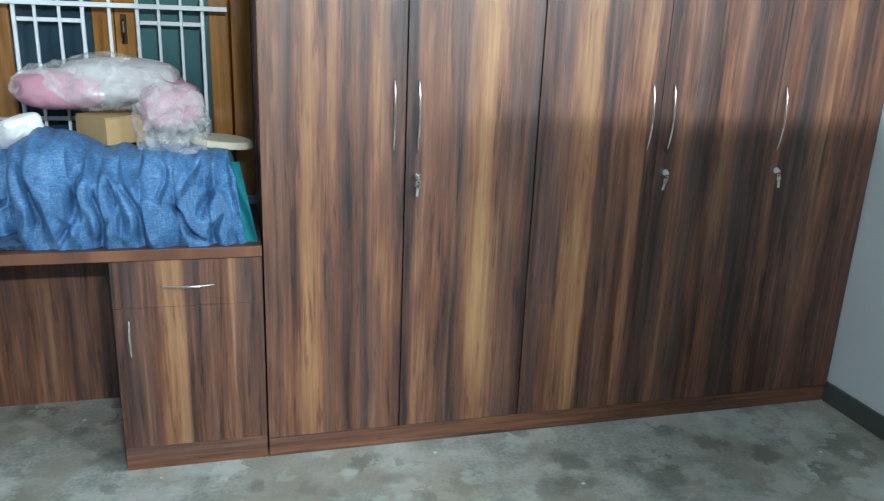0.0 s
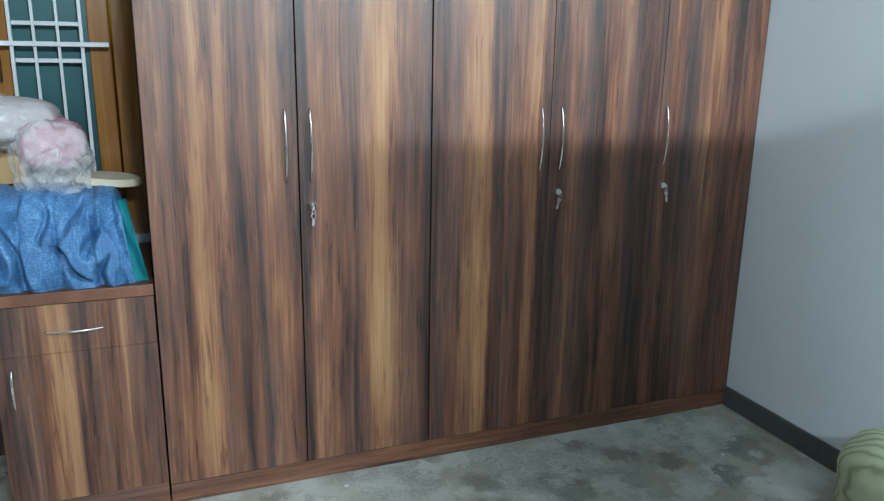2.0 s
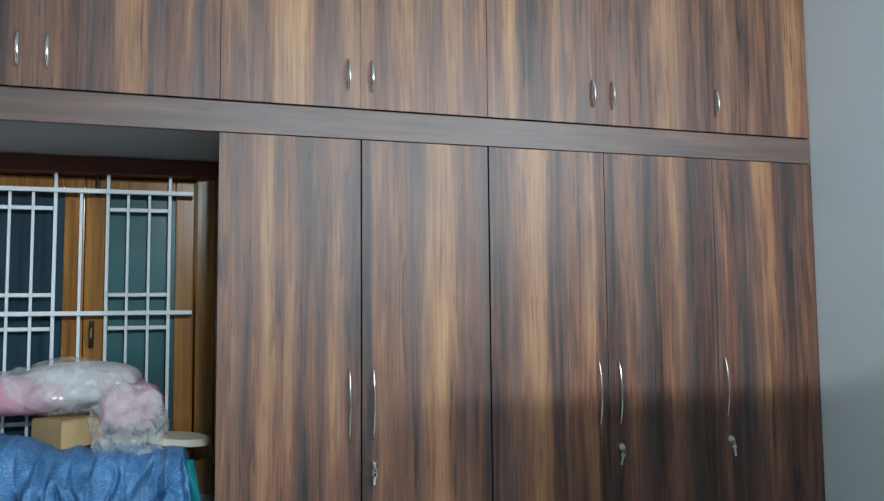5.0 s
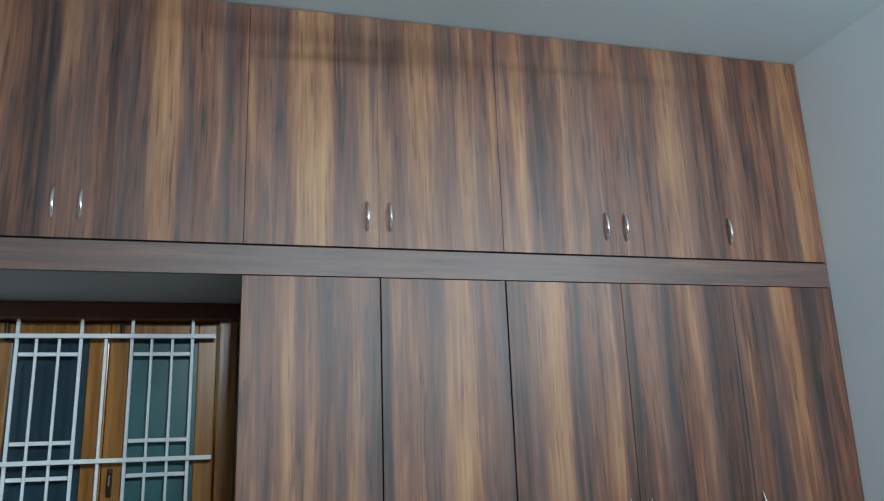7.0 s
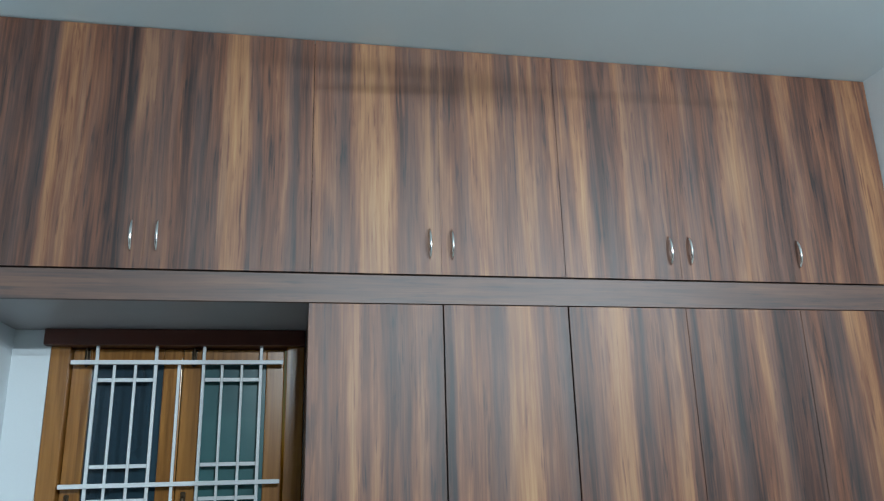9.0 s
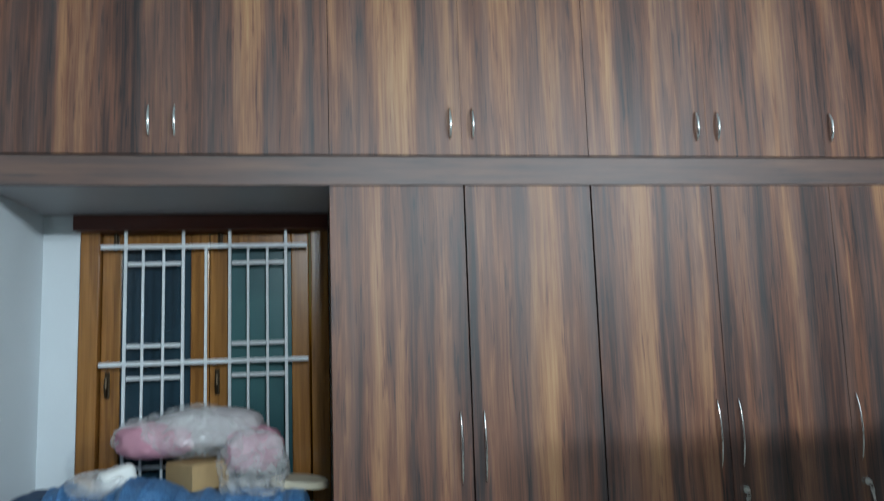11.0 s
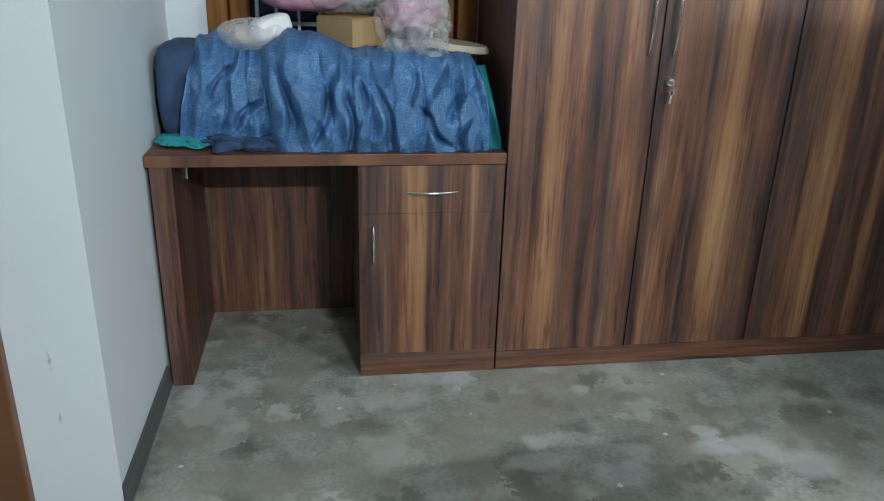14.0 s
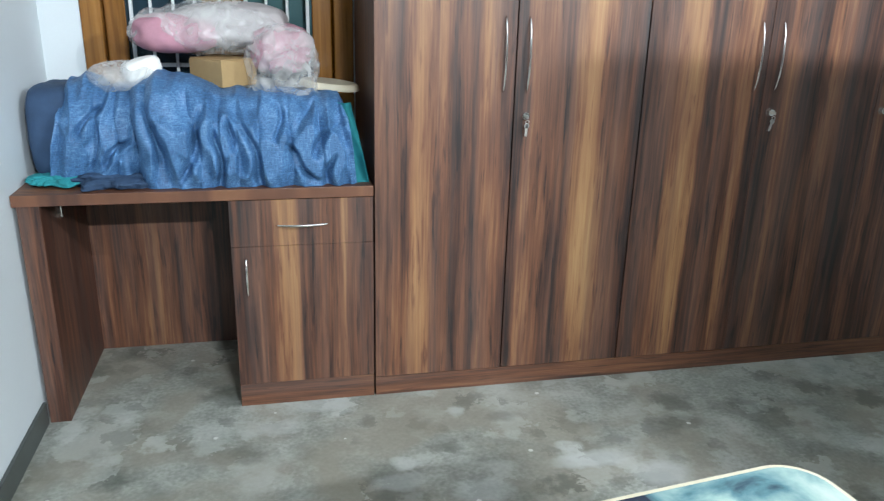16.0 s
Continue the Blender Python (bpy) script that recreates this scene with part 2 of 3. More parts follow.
SMEARS = [(2.358, -0.508, 0.14, 0.047, 0.75), (2.318, -0.425, 0.045, 0.036, 0.6), (2.546, -0.616, 0.09, 0.07, 0.7), (2.007, -0.149, 0.03, 0.034, 0.7),
          (1.787, -0.421, 0.045, 0.035, 0.65), (1.988, -0.60, 0.09, 0.06, 0.5), (1.751, -0.512, 0.085, 0.045, 0.5), (1.414, -0.161, 0.075, 0.045, 0.5),
          (1.316, -0.292, 0.06, 0.06, -0.5), (1.56, -0.037, 0.10, 0.045, 0.5), (2.15, -0.22, 0.05, 0.04, -0.45), (2.75, -0.35, 0.09, 0.05, -0.5)]


def cement():
    """Worn cement floor: dark and light blotches, plaster splashes, white specks."""
    m, N, L, bsdf = mat("worn_cement")
    pos = N.new("ShaderNodeNewGeometry").outputs["Position"]

    def noise_at(scale, detail=4.0, dist=0.0, off=0.0, rough=0.5):
        mp = N.new("ShaderNodeMapping")
        mp.inputs["Location"].default_value = (off, off * 0.7, 0)
        L.new(pos, mp.inputs[0])
        n = node(N, "ShaderNodeTexNoise", Scale=scale, Detail=detail, Distortion=dist, Roughness=rough)
        L.new(mp.outputs[0], n.inputs["Vector"])
        return n.outputs[0]

    def cells(scale, off, spread):
        mp = N.new("ShaderNodeMapping")
        mp.inputs["Location"].default_value = (off, off * 1.3, 0)
        L.new(pos, mp.inputs[0])
        w = node(N, "ShaderNodeTexNoise", Scale=scale * 2.2, Detail=5.0, Roughness=0.65)
        L.new(mp.outputs[0], w.inputs["Vector"])
        add = N.new("ShaderNodeVectorMath")
        add.operation = "MULTIPLY_ADD"
        add.inputs[1].default_value = (spread, spread, 0)
        L.new(w.outputs["Color"], add.inputs[0])
        L.new(mp.outputs[0], add.inputs[2])
        v = N.new("ShaderNodeTexVoronoi")
        v.inputs["Scale"].default_value = scale
        L.new(add.outputs[0], v.inputs["Vector"])
        return v

    big, mid, fin = noise_at(2.2, 3.0, 0.3, 12.6), noise_at(8.0, 4.0, 0.6, 9.0), noise_at(70.0, 4.0)
    s = math_node(N, L, "MULTIPLY_ADD", big, 0.42, 0.05)
    s = math_node(N, L, "MULTIPLY_ADD", mid, 0.55, s)
    s = math_node(N, L, "MULTIPLY_ADD", fin, 0.40, s)
    r = ramp(N, [(0.50, (0.140, 0.152, 0.128)), (0.70, (0.265, 0.278, 0.246)), (0.88, (0.42, 0.432, 0.395))])
    L.new(s, r.inputs[0])
    brown = ramp(N, [(0.43, 0.0), (0.58, 0.65)])
    L.new(noise_at(3.2, 4.0, 0.4, 21.0), brown.inputs[0])
    col = mixc(N, L, brown.outputs[0], r.outputs[0], (0.285, 0.262, 0.210))
    # soft-edged chips in three sizes, some light, some dark
    for scale, off, light, dark, strong in ((3.8, 3.1, 0.64, 0.24, 0.58), (7.0, 8.4, 0.74, 0.22, 0.64), (13.0, 15.7, 0.88, 0.14, 0.45)):
        c = cells(scale, off, 1.5 / scale)
        edge = N.new("ShaderNodeMapRange")
        edge.interpolation_type = "SMOOTHSTEP"
        for k, v in ((1, 0.66), (2, 0.26), (3, 0.0), (4, 1.0)):
            edge.inputs[k].default_value = v
        L.new(c.outputs["Distance"], edge.inputs[0])
        g = N.new("ShaderNodeSeparateColor")
        L.new(c.outputs["Color"], g.inputs[0])
        share = math_node(N, L, "MULTIPLY", edge.outputs[0], math_node(N, L, "MULTIPLY_ADD", g.outputs[1], 0.6, 0.4))
        for pick, tone in ((math_node(N, L, "LESS_THAN", g.outputs[0], dark), (0.075, 0.085, 0.070)),
                           (math_node(N, L, "GREATER_THAN", g.outputs[0], light), (0.52, 0.545, 0.51))):
            f = math_node(N, L, "MULTIPLY", math_node(N, L, "MULTIPLY", pick, share), strong)
            col = mixc(N, L, f, col, tone)
    # dried plaster smears and dark patches: x, y, half sizes, strength (dark below zero)
    wn = node(N, "ShaderNodeTexNoise", Scale=16.0, Detail=4.0)
    L.new(pos, wn.inputs["Vector"])
    warp = N.new("ShaderNodeVectorMath")
    warp.operation = "MULTIPLY_ADD"
    warp.inputs[1].default_value = (0.06, 0.06, 0)
    L.new(wn.outputs["Color"], warp.inputs[0])
    L.new(pos, warp.inputs[2])
    sp = N.new("ShaderNodeSeparateXYZ")
    L.new(warp.outputs[0], sp.inputs[0])
    for px, py, hx, hy, k in SMEARS:
        dx = math_node(N, L, "DIVIDE", math_node(N, L, "SUBTRACT", sp.outputs[0], px + 0.03), hx)
        dy = math_node(N, L, "DIVIDE", math_node(N, L, "SUBTRACT", sp.outputs[1], py + 0.03), hy)
        d = math_node(N, L, "ADD", math_node(N, L, "MULTIPLY", dx, dx), math_node(N, L, "MULTIPLY", dy, dy))
        e = ramp(N, [(0.25, abs(k) * 0.85), (1.0, 0.0)])
        L.new(math_node(N, L, "MULTIPLY", d, 0.8), e.inputs[0])
        col = mixc(N, L, e.outputs[0], col, (0.50, 0.525, 0.51) if k > 0 else (0.10, 0.105, 0.085))
    vs = N.new("ShaderNodeTexVoronoi")
    vs.inputs["Scale"].default_value = 9.0
    L.new(pos, vs.inputs["Vector"])
    speck = math_node(N, L, "LESS_THAN", vs.outputs["Distance"], 0.075)
    sr = N.new("ShaderNodeSeparateColor")
    L.new(vs.outputs["Color"], sr.inputs[0])
    speck = math_node(N, L, "MULTIPLY", speck, math_node(N, L, "GREATER_THAN", sr.outputs[0], 0.5))
    col = mixc(N, L, math_node(N, L, "MULTIPLY", speck, 0.75), col, (0.70, 0.71, 0.68))
    L.new(col, bsdf.inputs["Base Color"])
    L.new(math_node(N, L, "MULTIPLY_ADD", mid, 0.3, 0.33), bsdf.inputs["Roughness"])
    bump(N, L, bsdf, s, 0.12, 0.004)
    return m


floor_mat = cement()


def woven_blue():
    m, N, L, bsdf = mat("blue_chenille")
    pos = N.new("ShaderNodeNewGeometry").outputs["Position"]
    n1 = node(N, "ShaderNodeTexNoise", Scale=14.0, Detail=5.0)
    L.new(pos, n1.inputs["Vector"])

    def thread(sx, sz, off):
        mp = N.new("ShaderNodeMapping")
        mp.inputs["Scale"].default_value = (sx, sx, sz)
        mp.inputs["Location"].default_value = (off, 0, off)
        L.new(pos, mp.inputs[0])
        n = node(N, "ShaderNodeTexNoise", Scale=1.0, Detail=3.0)
        L.new(mp.outputs[0], n.inputs["Vector"])
        return n.outputs[0]
    a, b = thread(260, 45, 0), thread(60, 260, 7)
    t = math_node(N, L, "MAXIMUM", a, b)
    s = math_node(N, L, "MULTIPLY_ADD", t, 0.85, math_node(N, L, "MULTIPLY", n1.outputs[0], 0.45))
    r = ramp(N, [(0.52, (0.030, 0.092, 0.205)), (0.72, (0.066, 0.180, 0.365)), (0.92, (0.18, 0.345, 0.56))])
    L.new(s, r.inputs[0])
    L.new(r.outputs[0], bsdf.inputs["Base Color"])
    bsdf.inputs["Roughness"].default_value = 0.55
    bump(N, L, bsdf, t, 0.6, 0.003)
    return m


blue_cloth = woven_blue()


def film():
    """Thin clear packing film: mostly see-through, with a milky sheen."""
    m, N, L, bsdf = mat("clear_film")
    out = N["Material Output"]
    pos = N.new("ShaderNodeNewGeometry").outputs["Position"]
    n = node(N, "ShaderNodeTexNoise", Scale=17.0, Detail=3.0, Distortion=0.8)
    L.new(pos, n.inputs["Vector"])
    bsdf.inputs["Base Color"].default_value = (0.86, 0.86, 0.85, 1)
    bsdf.inputs["Roughness"].default_value = 0.16
    bump(N, L, bsdf, n.outputs[0], 0.35, 0.02)
    clear = N.new("ShaderNodeBsdfTransparent")
    mix = N.new("ShaderNodeMixShader")
    rr = ramp(N, [(0.3, 0.20), (0.72, 0.42)])
    L.new(n.outputs[0], rr.inputs[0])
    L.new(rr.outputs[0], mix.inputs[0])
    L.new(clear.outputs[0], mix.inputs[1])
    L.new(bsdf.outputs[0], mix.inputs[2])
    L.new(mix.outputs[0], out.inputs["Surface"])
    return m


clear_film = film()


def tinted_glass(name, lo, hi):
    """Figured, dark tinted window glass; lo to hi also stand for its reflections."""
    m, N, L, bsdf = mat(name)
    pos = N.new("ShaderNodeNewGeometry").outputs["Position"]
    n = node(N, "ShaderNodeTexNoise", Scale=60.0, Detail=2.0)
    L.new(pos, n.inputs["Vector"])
    big = node(N, "ShaderNodeTexNoise", Scale=2.5, Detail=2.0)
    L.new(pos, big.inputs["Vector"])
    r = ramp(N, [(0.35, lo), (0.65, hi)])
    L.new(big.outputs[0], r.inputs[0])
    L.new(r.outputs[0], bsdf.inputs["Base Color"])
    bsdf.inputs["Roughness"].default_value = 0.22
    bsdf.inputs["IOR"].default_value = 1.5
    bsdf.inputs["Transmission Weight"].default_value = 0.3
    bump(N, L, bsdf, n.outputs[0], 0.06, 0.001)
    return m


# reflected room and outdoor light are put into the tints, most in teal
glass_dark = tinted_glass("dark_tinted_glass", (0.018, 0.044, 0.066), (0.034, 0.082, 0.112))
glass_teal_reflect = tinted_glass("teal_reflection_glass", (0.030, 0.100, 0.118), (0.075, 0.205, 0.215))


def printed_top():
    m, N, L, bsdf = mat("printed_top")
    pos = N.new("ShaderNodeNewGeometry").outputs["Position"]
    n = node(N, "ShaderNodeTexNoise", Scale=7.0, Detail=5.0, Distortion=0.8)
    L.new(pos, n.inputs["Vector"])
    r = ramp(N, [(0.36, (0.02, 0.035, 0.06)), (0.44, (0.10, 0.22, 0.25)), (0.56, (0.30, 0.44, 0.42)), (0.70, (0.52, 0.60, 0.55))])
    L.new(n.outputs[0], r.inputs[0])
    L.new(r.outputs[0], bsdf.inputs["Base Color"])
    bsdf.inputs["Roughness"].default_value = 0.22
    return m


table_print = printed_top()


def striped():
    m, N, L, bsdf = mat("pale_green_stripe")
    pos = N.new("ShaderNodeNewGeometry").outputs["Position"]
    w = N.new("ShaderNodeTexWave")
    w.inputs["Scale"].default_value = 14.0
    w.inputs["Distortion"].default_value = 1.5
    L.new(pos, w.inputs["Vector"])
    r = ramp(N, [(0.0, (0.30, 0.34, 0.20)), (0.35, (0.46, 0.53, 0.34)), (1.0, (0.52, 0.59, 0.40))])
    L.new(w.outputs[1], r.inputs[0])
    L.new(r.outputs[0], bsdf.inputs["Base Color"])
    bsdf.inputs["Roughness"].default_value = 0.85
    return m


green_stripe = striped()

tube_mat, tn, tl, tb = mat("tube_glass")
tb.inputs["Emission Color"].default_value = (0.9, 0.98, 1.0, 1)
tb.inputs["Emission Strength"].default_value = 12.0
tb.inputs["Base Color"].default_value = (0.9, 0.9, 0.9, 1)


# ---------------------------------------------------------------- mesh helpers
def finish(bm, name, material, smooth=False):
    me = bpy.data.meshes.new(name)
    bm.normal_update()
    bm.to_mesh(me)
    bm.free()
    me.materials.append(material)
    if smooth:
        for p in me.polygons:
            p.use_smooth = True
    return me


def part(name, bm, material, parent=None, label="", smooth=False):
    ob = new(name, finish(bm, name, material, smooth))
    if parent:
        ob.parent = parent
        ob.matrix_parent_inverse = parent.matrix_world.inverted()
    if label:
        tagged(ob, label)
    return ob


def empty(name, x, y, z):
    ob = new(name)
    ob.location = (x, y, z)
    ob.empty_display_size = 0.1
    bpy.context.view_layer.update()
    return ob


def box(x0, x1, y0, y1, z0, z1, bev=0.0, bm=None, seg=2):
    bm = bm or bmesh.new()
    made = bmesh.ops.create_cube(bm, size=1.0)["verts"]
    for v in made:
        v.co = ((x0 + x1) / 2 + v.co.x * (x1 - x0), (y0 + y1) / 2 + v.co.y * (y1 - y0), (z0 + z1) / 2 + v.co.z * (z1 - z0))
    if bev:
        ed = list({e for v in made for e in v.link_edges})
        bmesh.ops.bevel(bm, geom=ed, offset=bev, segments=seg, affect="EDGES", profile=0.5)
    return bm


def tube_along(points, radii, sides=10, squash=1.0, bm=None):
    """A round bar through the points, with a radius at each; squash flattens it across x."""
    bm = bm or bmesh.new()
    pts = [Vector(p) for p in points]
    rings = []
    for i, p in enumerate(pts):
        d = (pts[min(i + 1, len(pts) - 1)] - pts[max(i - 1, 0)]).normalized()
        ref = Vector((1, 0, 0)) if abs(d.x) < 0.8 else Vector((0, 0, 1))
        u = (ref - d * ref.dot(d)).normalized()
        w = d.cross(u)
        r = radii[i] if isinstance(radii, (list, tuple)) else radii
        rings.append([bm.verts.new(p + (u * math.cos(k * math.tau / sides) * squash + w * math.sin(k * math.tau / sides)) * r) for k in range(sides)])
    for a, b in zip(rings, rings[1:]):
        for k in range(sides):
            bm.faces.new((a[k], a[(k + 1) % sides], b[(k + 1) % sides], b[k]))
    bm.faces.new(rings[0][::-1])
    bm.faces.new(rings[-1])
    bmesh.ops.recalc_face_normals(bm, faces=bm.faces)
    return bm


def bow_handle(parent, x, z, length, stand, r, level=False, name="handle"):
    """A bowed chrome pull: thick in the middle, running out thin onto the door."""
    pts, rad = [], []
    n = 18
    for i in range(n + 1):
        s = i / n * 2 - 1
        off = -0.002 - stand * (1 - s * s) ** 0.75
        pts.append((x + s * length / 2, off, z) if level else (x, off, z + s * length / 2))
        rad.append(r * (0.38 + 0.62 * (1 - s * s) ** 0.5))
    return part(name, tube_along(pts, rad, 10, 1.0), chrome, parent, "bowed chrome pull handle", True)


def lock(parent, x, z, turn=0.0):
    bm = bmesh.new()
    bmesh.ops.create_cone(bm, segments=24, cap_ends=True, radius1=0.0165, radius2=0.0115, depth=0.014,
                          matrix=Matrix.Translation((x, -0.007, z)) @ Matrix.Rotation(radians(90), 4, "X"))
    part("lock", bm, chrome, parent, "round chrome cam lock")
    bm = bmesh.new()
    bmesh.ops.create_cube(bm, size=1.0, matrix=Matrix.Translation((x, -0.024, z)) @ Matrix.Diagonal((0.003, 0.022, 0.010, 1)))
    hang = Matrix.Translation((x, -0.030, z - 0.006)) @ Matrix.Rotation(radians(turn), 4, "Y")
    ring = [(0.006 * math.cos(a * math.tau / 12), 0, -0.010 + 0.006 * math.sin(a * math.tau / 12)) for a in range(13)]
    tmp = tube_along([hang @ Vector(p) for p in ring], 0.0012, 6)
    me = finish(tmp, "ring", steel)
    bm.from_mesh(me)
    bpy.data.meshes.remove(me)
    bmesh.ops.create_cube(bm, size=1.0, matrix=hang @ Matrix.Translation((0, 0, -0.036)) @ Matrix.Diagonal((0.0075, 0.003, 0.040, 1)))
    bmesh.ops.create_cone(bm, segments=12, cap_ends=True, radius1=0.008, radius2=0.008, depth=0.003,
                          matrix=hang @ Matrix.Translation((0, 0, -0.022)) @ Matrix.Rotation(radians(90), 4, "X"))
    part("key", bm, steel, parent, "steel key hanging in the lock")


def structure(name, bm, material, label=""):
    return tagged(part(name, bm, material), label, kind="structure")


# ---------------------------------------------------------------- setting
T = 0.12
structure("floor", box(-1.2, XR + T, YF - T, YB + T, -0.1, 0.0), floor_mat, "worn grey cement floor with plaster splashes")
structure("ceiling", box(-1.2, XR + T, YF - T, YB + T, ZC, ZC + 0.1), ceiling_paint, "plain white painted ceiling")
structure("wall_east", box(XR, XR + T, YF - T, YB + T, 0, ZC), wall_paint, "pale blue-white painted wall")
structure("wall_south", box(-1.2, XR, YF - T, YF, 0, ZC), bounce_cut_paint, "unseen wall coloured dark to hold back bounced light")
structure("wall_far_west", box(-1.2 - T, -1.2, YF - T, -0.6, 0, ZC), bounce_cut_paint, "unseen wall coloured dark to hold back bounced light")
# block of wall beside the desk, whose face turns away at y = -0.6
structure("wall_west", box(XL - 0.205, XL, -0.6, YB + T, 0, ZC), wall_scuffed, "pale blue-white painted wall by the desk")
structure("wall_west_lintel", box(-0.5, XL - 0.205, -0.6, -0.6 + T, 2.13, ZC), wall_paint, "painted wall over the door")
structure("wall_west_far", box(-1.2, -0.5, -0.6, -0.6 + T, 0, ZC), wall_paint, "pale painted wall")
# low unseen partitions behind and beside the camera, added to shade the doors
structure("shade_partition", box(2.51, 2.99, -2.95, -2.85, 0, 2.067), bounce_cut_paint, "unseen partition added to shade the wardrobe, stops short of the ceiling")
structure("shade_stub", box(3.54, XR, -2.25, -2.20, 0, 2.22), bounce_cut_paint, "unseen stub added to shade the lower doors, stops short of the ceiling")
# back wall round the window
WX0, WX1, WZ0, WZ1 = 0.803, 1.747, 0.80, 2.045
structure("wall_north_side", box(XL, WX0, YB, YB + T, 0, ZC), wall_paint, "white painted wall beside the window")
structure("wall_north_sill", box(WX0, WX1, YB, YB + T, 0, WZ0), wall_paint, "white painted wall under the window")
structure("wall_north_top", box(WX0, WX1, YB, YB + T, WZ1, ZC), wall_paint, "white painted wall over the window")
structure("wall_north", box(WX1, XR, YB + 0.02, YB + T, 0, ZC), wall_paint, "white painted wall behind the wardrobe")
structure("baseboard_east", box(XR - 0.014, XR, -2.85, -0.001, 0, 0.088, 0.003), skirting_stone, "dark grey stone skirting")
structure("baseboard_west", box(XL, XL + 0.012, -0.6, -0.002, 0, 0.08, 0.003), skirting_stone, "dark grey stone skirting")

# door at the edge of the west wall
door = tagged(empty("door_1", 0.0, -0.6, 0), "brown wooden door in an orange-brown frame", "door", kind="structure")
part("jamb", box(XL - 0.275, XL - 0.205, -0.625, -0.48, 0, 2.13, 0.004), brown_wood, door)
part("jamb", box(-0.5, -0.43, -0.625, -0.48, 0, 2.13, 0.004), brown_wood, door)
part("head", box(-0.43, XL - 0.275, -0.625, -0.48, 2.06, 2.13, 0.004), brown_wood, door)
bm = box(-0.428, XL - 0.277, -0.56, -0.525, 0.005, 2.058, 0.003)
for z0, z1 in ((0.18, 0.92), (1.08, 1.92)):
    box(-0.30, 0.26, -0.572, -0.559, z0, z1, 0.01, bm)
part("door_leaf", bm, walnut_plain, door, "dark brown panelled door leaf")

# ---------------------------------------------------------------- window
win = tagged(empty("window_1", 1.27, YB, WZ0), "teak casement window with tinted glass behind white grill", "window", kind="structure")
FY0, FY1 = YB + 0.002, YB + 0.10
part("window_frame", box(WX0, WX0 + 0.07, FY0, FY1, WZ0, WZ1 - 0.053, 0.004), teak_wood, win)
part("window_frame", box(WX1 - 0.07, WX1, FY0, FY1, WZ0, WZ1 - 0.053, 0.004), teak_wood, win)
part("window_head", box(WX0 - 0.016, WX1, FY0 - 0.045, FY1, WZ1 - 0.055, WZ1 + 0.006, 0.003), maroon_wood, win, "maroon head of the window, darkened for the shade under the loft")
part("window_sill", box(WX0 + 0.07, WX1 - 0.07, FY0, FY1, WZ0, WZ0 + 0.06, 0.004), teak_wood, win)
for x0, x1, side in ((WX0 + 0.073, 1.279, 0), (1.282, WX1 - 0.078, 1)):
    sash = part("sash", box(x0, x0 + 0.07, FY0 + 0.035, FY0 + 0.07, WZ0 + 0.063, WZ1 - 0.058, 0.004), teak_wood, win)
    part("stile", box(x1 - 0.07, x1, FY0 + 0.035, FY0 + 0.07, WZ0 + 0.063, WZ1 - 0.058, 0.004), teak_wood, sash)
    part("rail", box(x0 + 0.07, x1 - 0.07, FY0 + 0.037, FY0 + 0.068, WZ1 - 0.118, WZ1 - 0.058, 0.004), teak_wood, sash)
    part("rail", box(x0 + 0.07, x1 - 0.07, FY0 + 0.037, FY0 + 0.068, WZ0 + 0.063, WZ0 + 0.135, 0.004), teak_wood, sash)
    part("pane", box(x0 + 0.065, x1 - 0.065, FY0 + 0.050, FY0 + 0.055, WZ0 + 0.13, WZ1 - 0.112), glass_teal_reflect if side else glass_dark, sash)
    lx = x0 + 0.028 if side == 0 else x0 + 0.03
    bm = box(lx - 0.009, lx + 0.009, FY0 + 0.026, FY0 + 0.035, 1.35, 1.45, 0.003)
    tube_along([(lx, FY0 + 0.026, 1.43), (lx, FY0 + 0.010, 1.425), (lx, FY0 + 0.006, 1.39), (lx, FY0 + 0.012, 1.36)], [0.006, 0.006, 0.007, 0.004], 8, 1.0, bm)
    part("latch", bm, latch_metal, sash, "small dark bronze latch")
    bx = x0 + 0.052 if side == 0 else x0 + 0.040
    bm = box(bx - 0.010, bx + 0.010, FY0 + 0.027, FY0 + 0.035, WZ1 - 0.125, WZ1 - 0.062, 0.002)
    tube_along([(bx, FY0 + 0.021, WZ1 - 0.130), (bx, FY0 + 0.021, WZ1 - 0.057)], 0.0055, 8, 1.0, bm)
    part("bolt", bm, latch_metal, sash, "small dark bronze tower bolt")

grill = tagged(empty("window_grill", 1.27, YB - 0.01, WZ0 + 0.05), "white enamelled steel window grill of thin bars", "window grill")
GY = YB - 0.012


def bar(x0, x1, z0, z1, y=GY, d=0.010):
    part("bar", box(x0, x1, y - d / 2, y + d / 2, z0, z1, 0.0015, seg=1), grill_paint, grill)


for x in (0.974, 1.188, 1.364, 1.58):
    bar(x - 0.006, x + 0.006, 0.90, 2.004)
for x in (1.039, 1.115, 1.434, 1.508):
    bar(x - 0.005, x + 0.005, 0.90, 1.918, GY, 0.008)
bar(1.268, 1.279, 0.90, 1.918, GY, 0.008)
for z in (1.927, 1.479, 1.02):
    bar(0.885, 1.665, z - 0.008, z + 0.008, GY - 0.011)
for a, b in ((0.980, 1.182), (1.370, 1.574)):
    for z in (1.862, 1.546, 1.424, 1.09):
        bar(a, b, z - 0.007, z + 0.007, GY + 0.0095, 0.008)

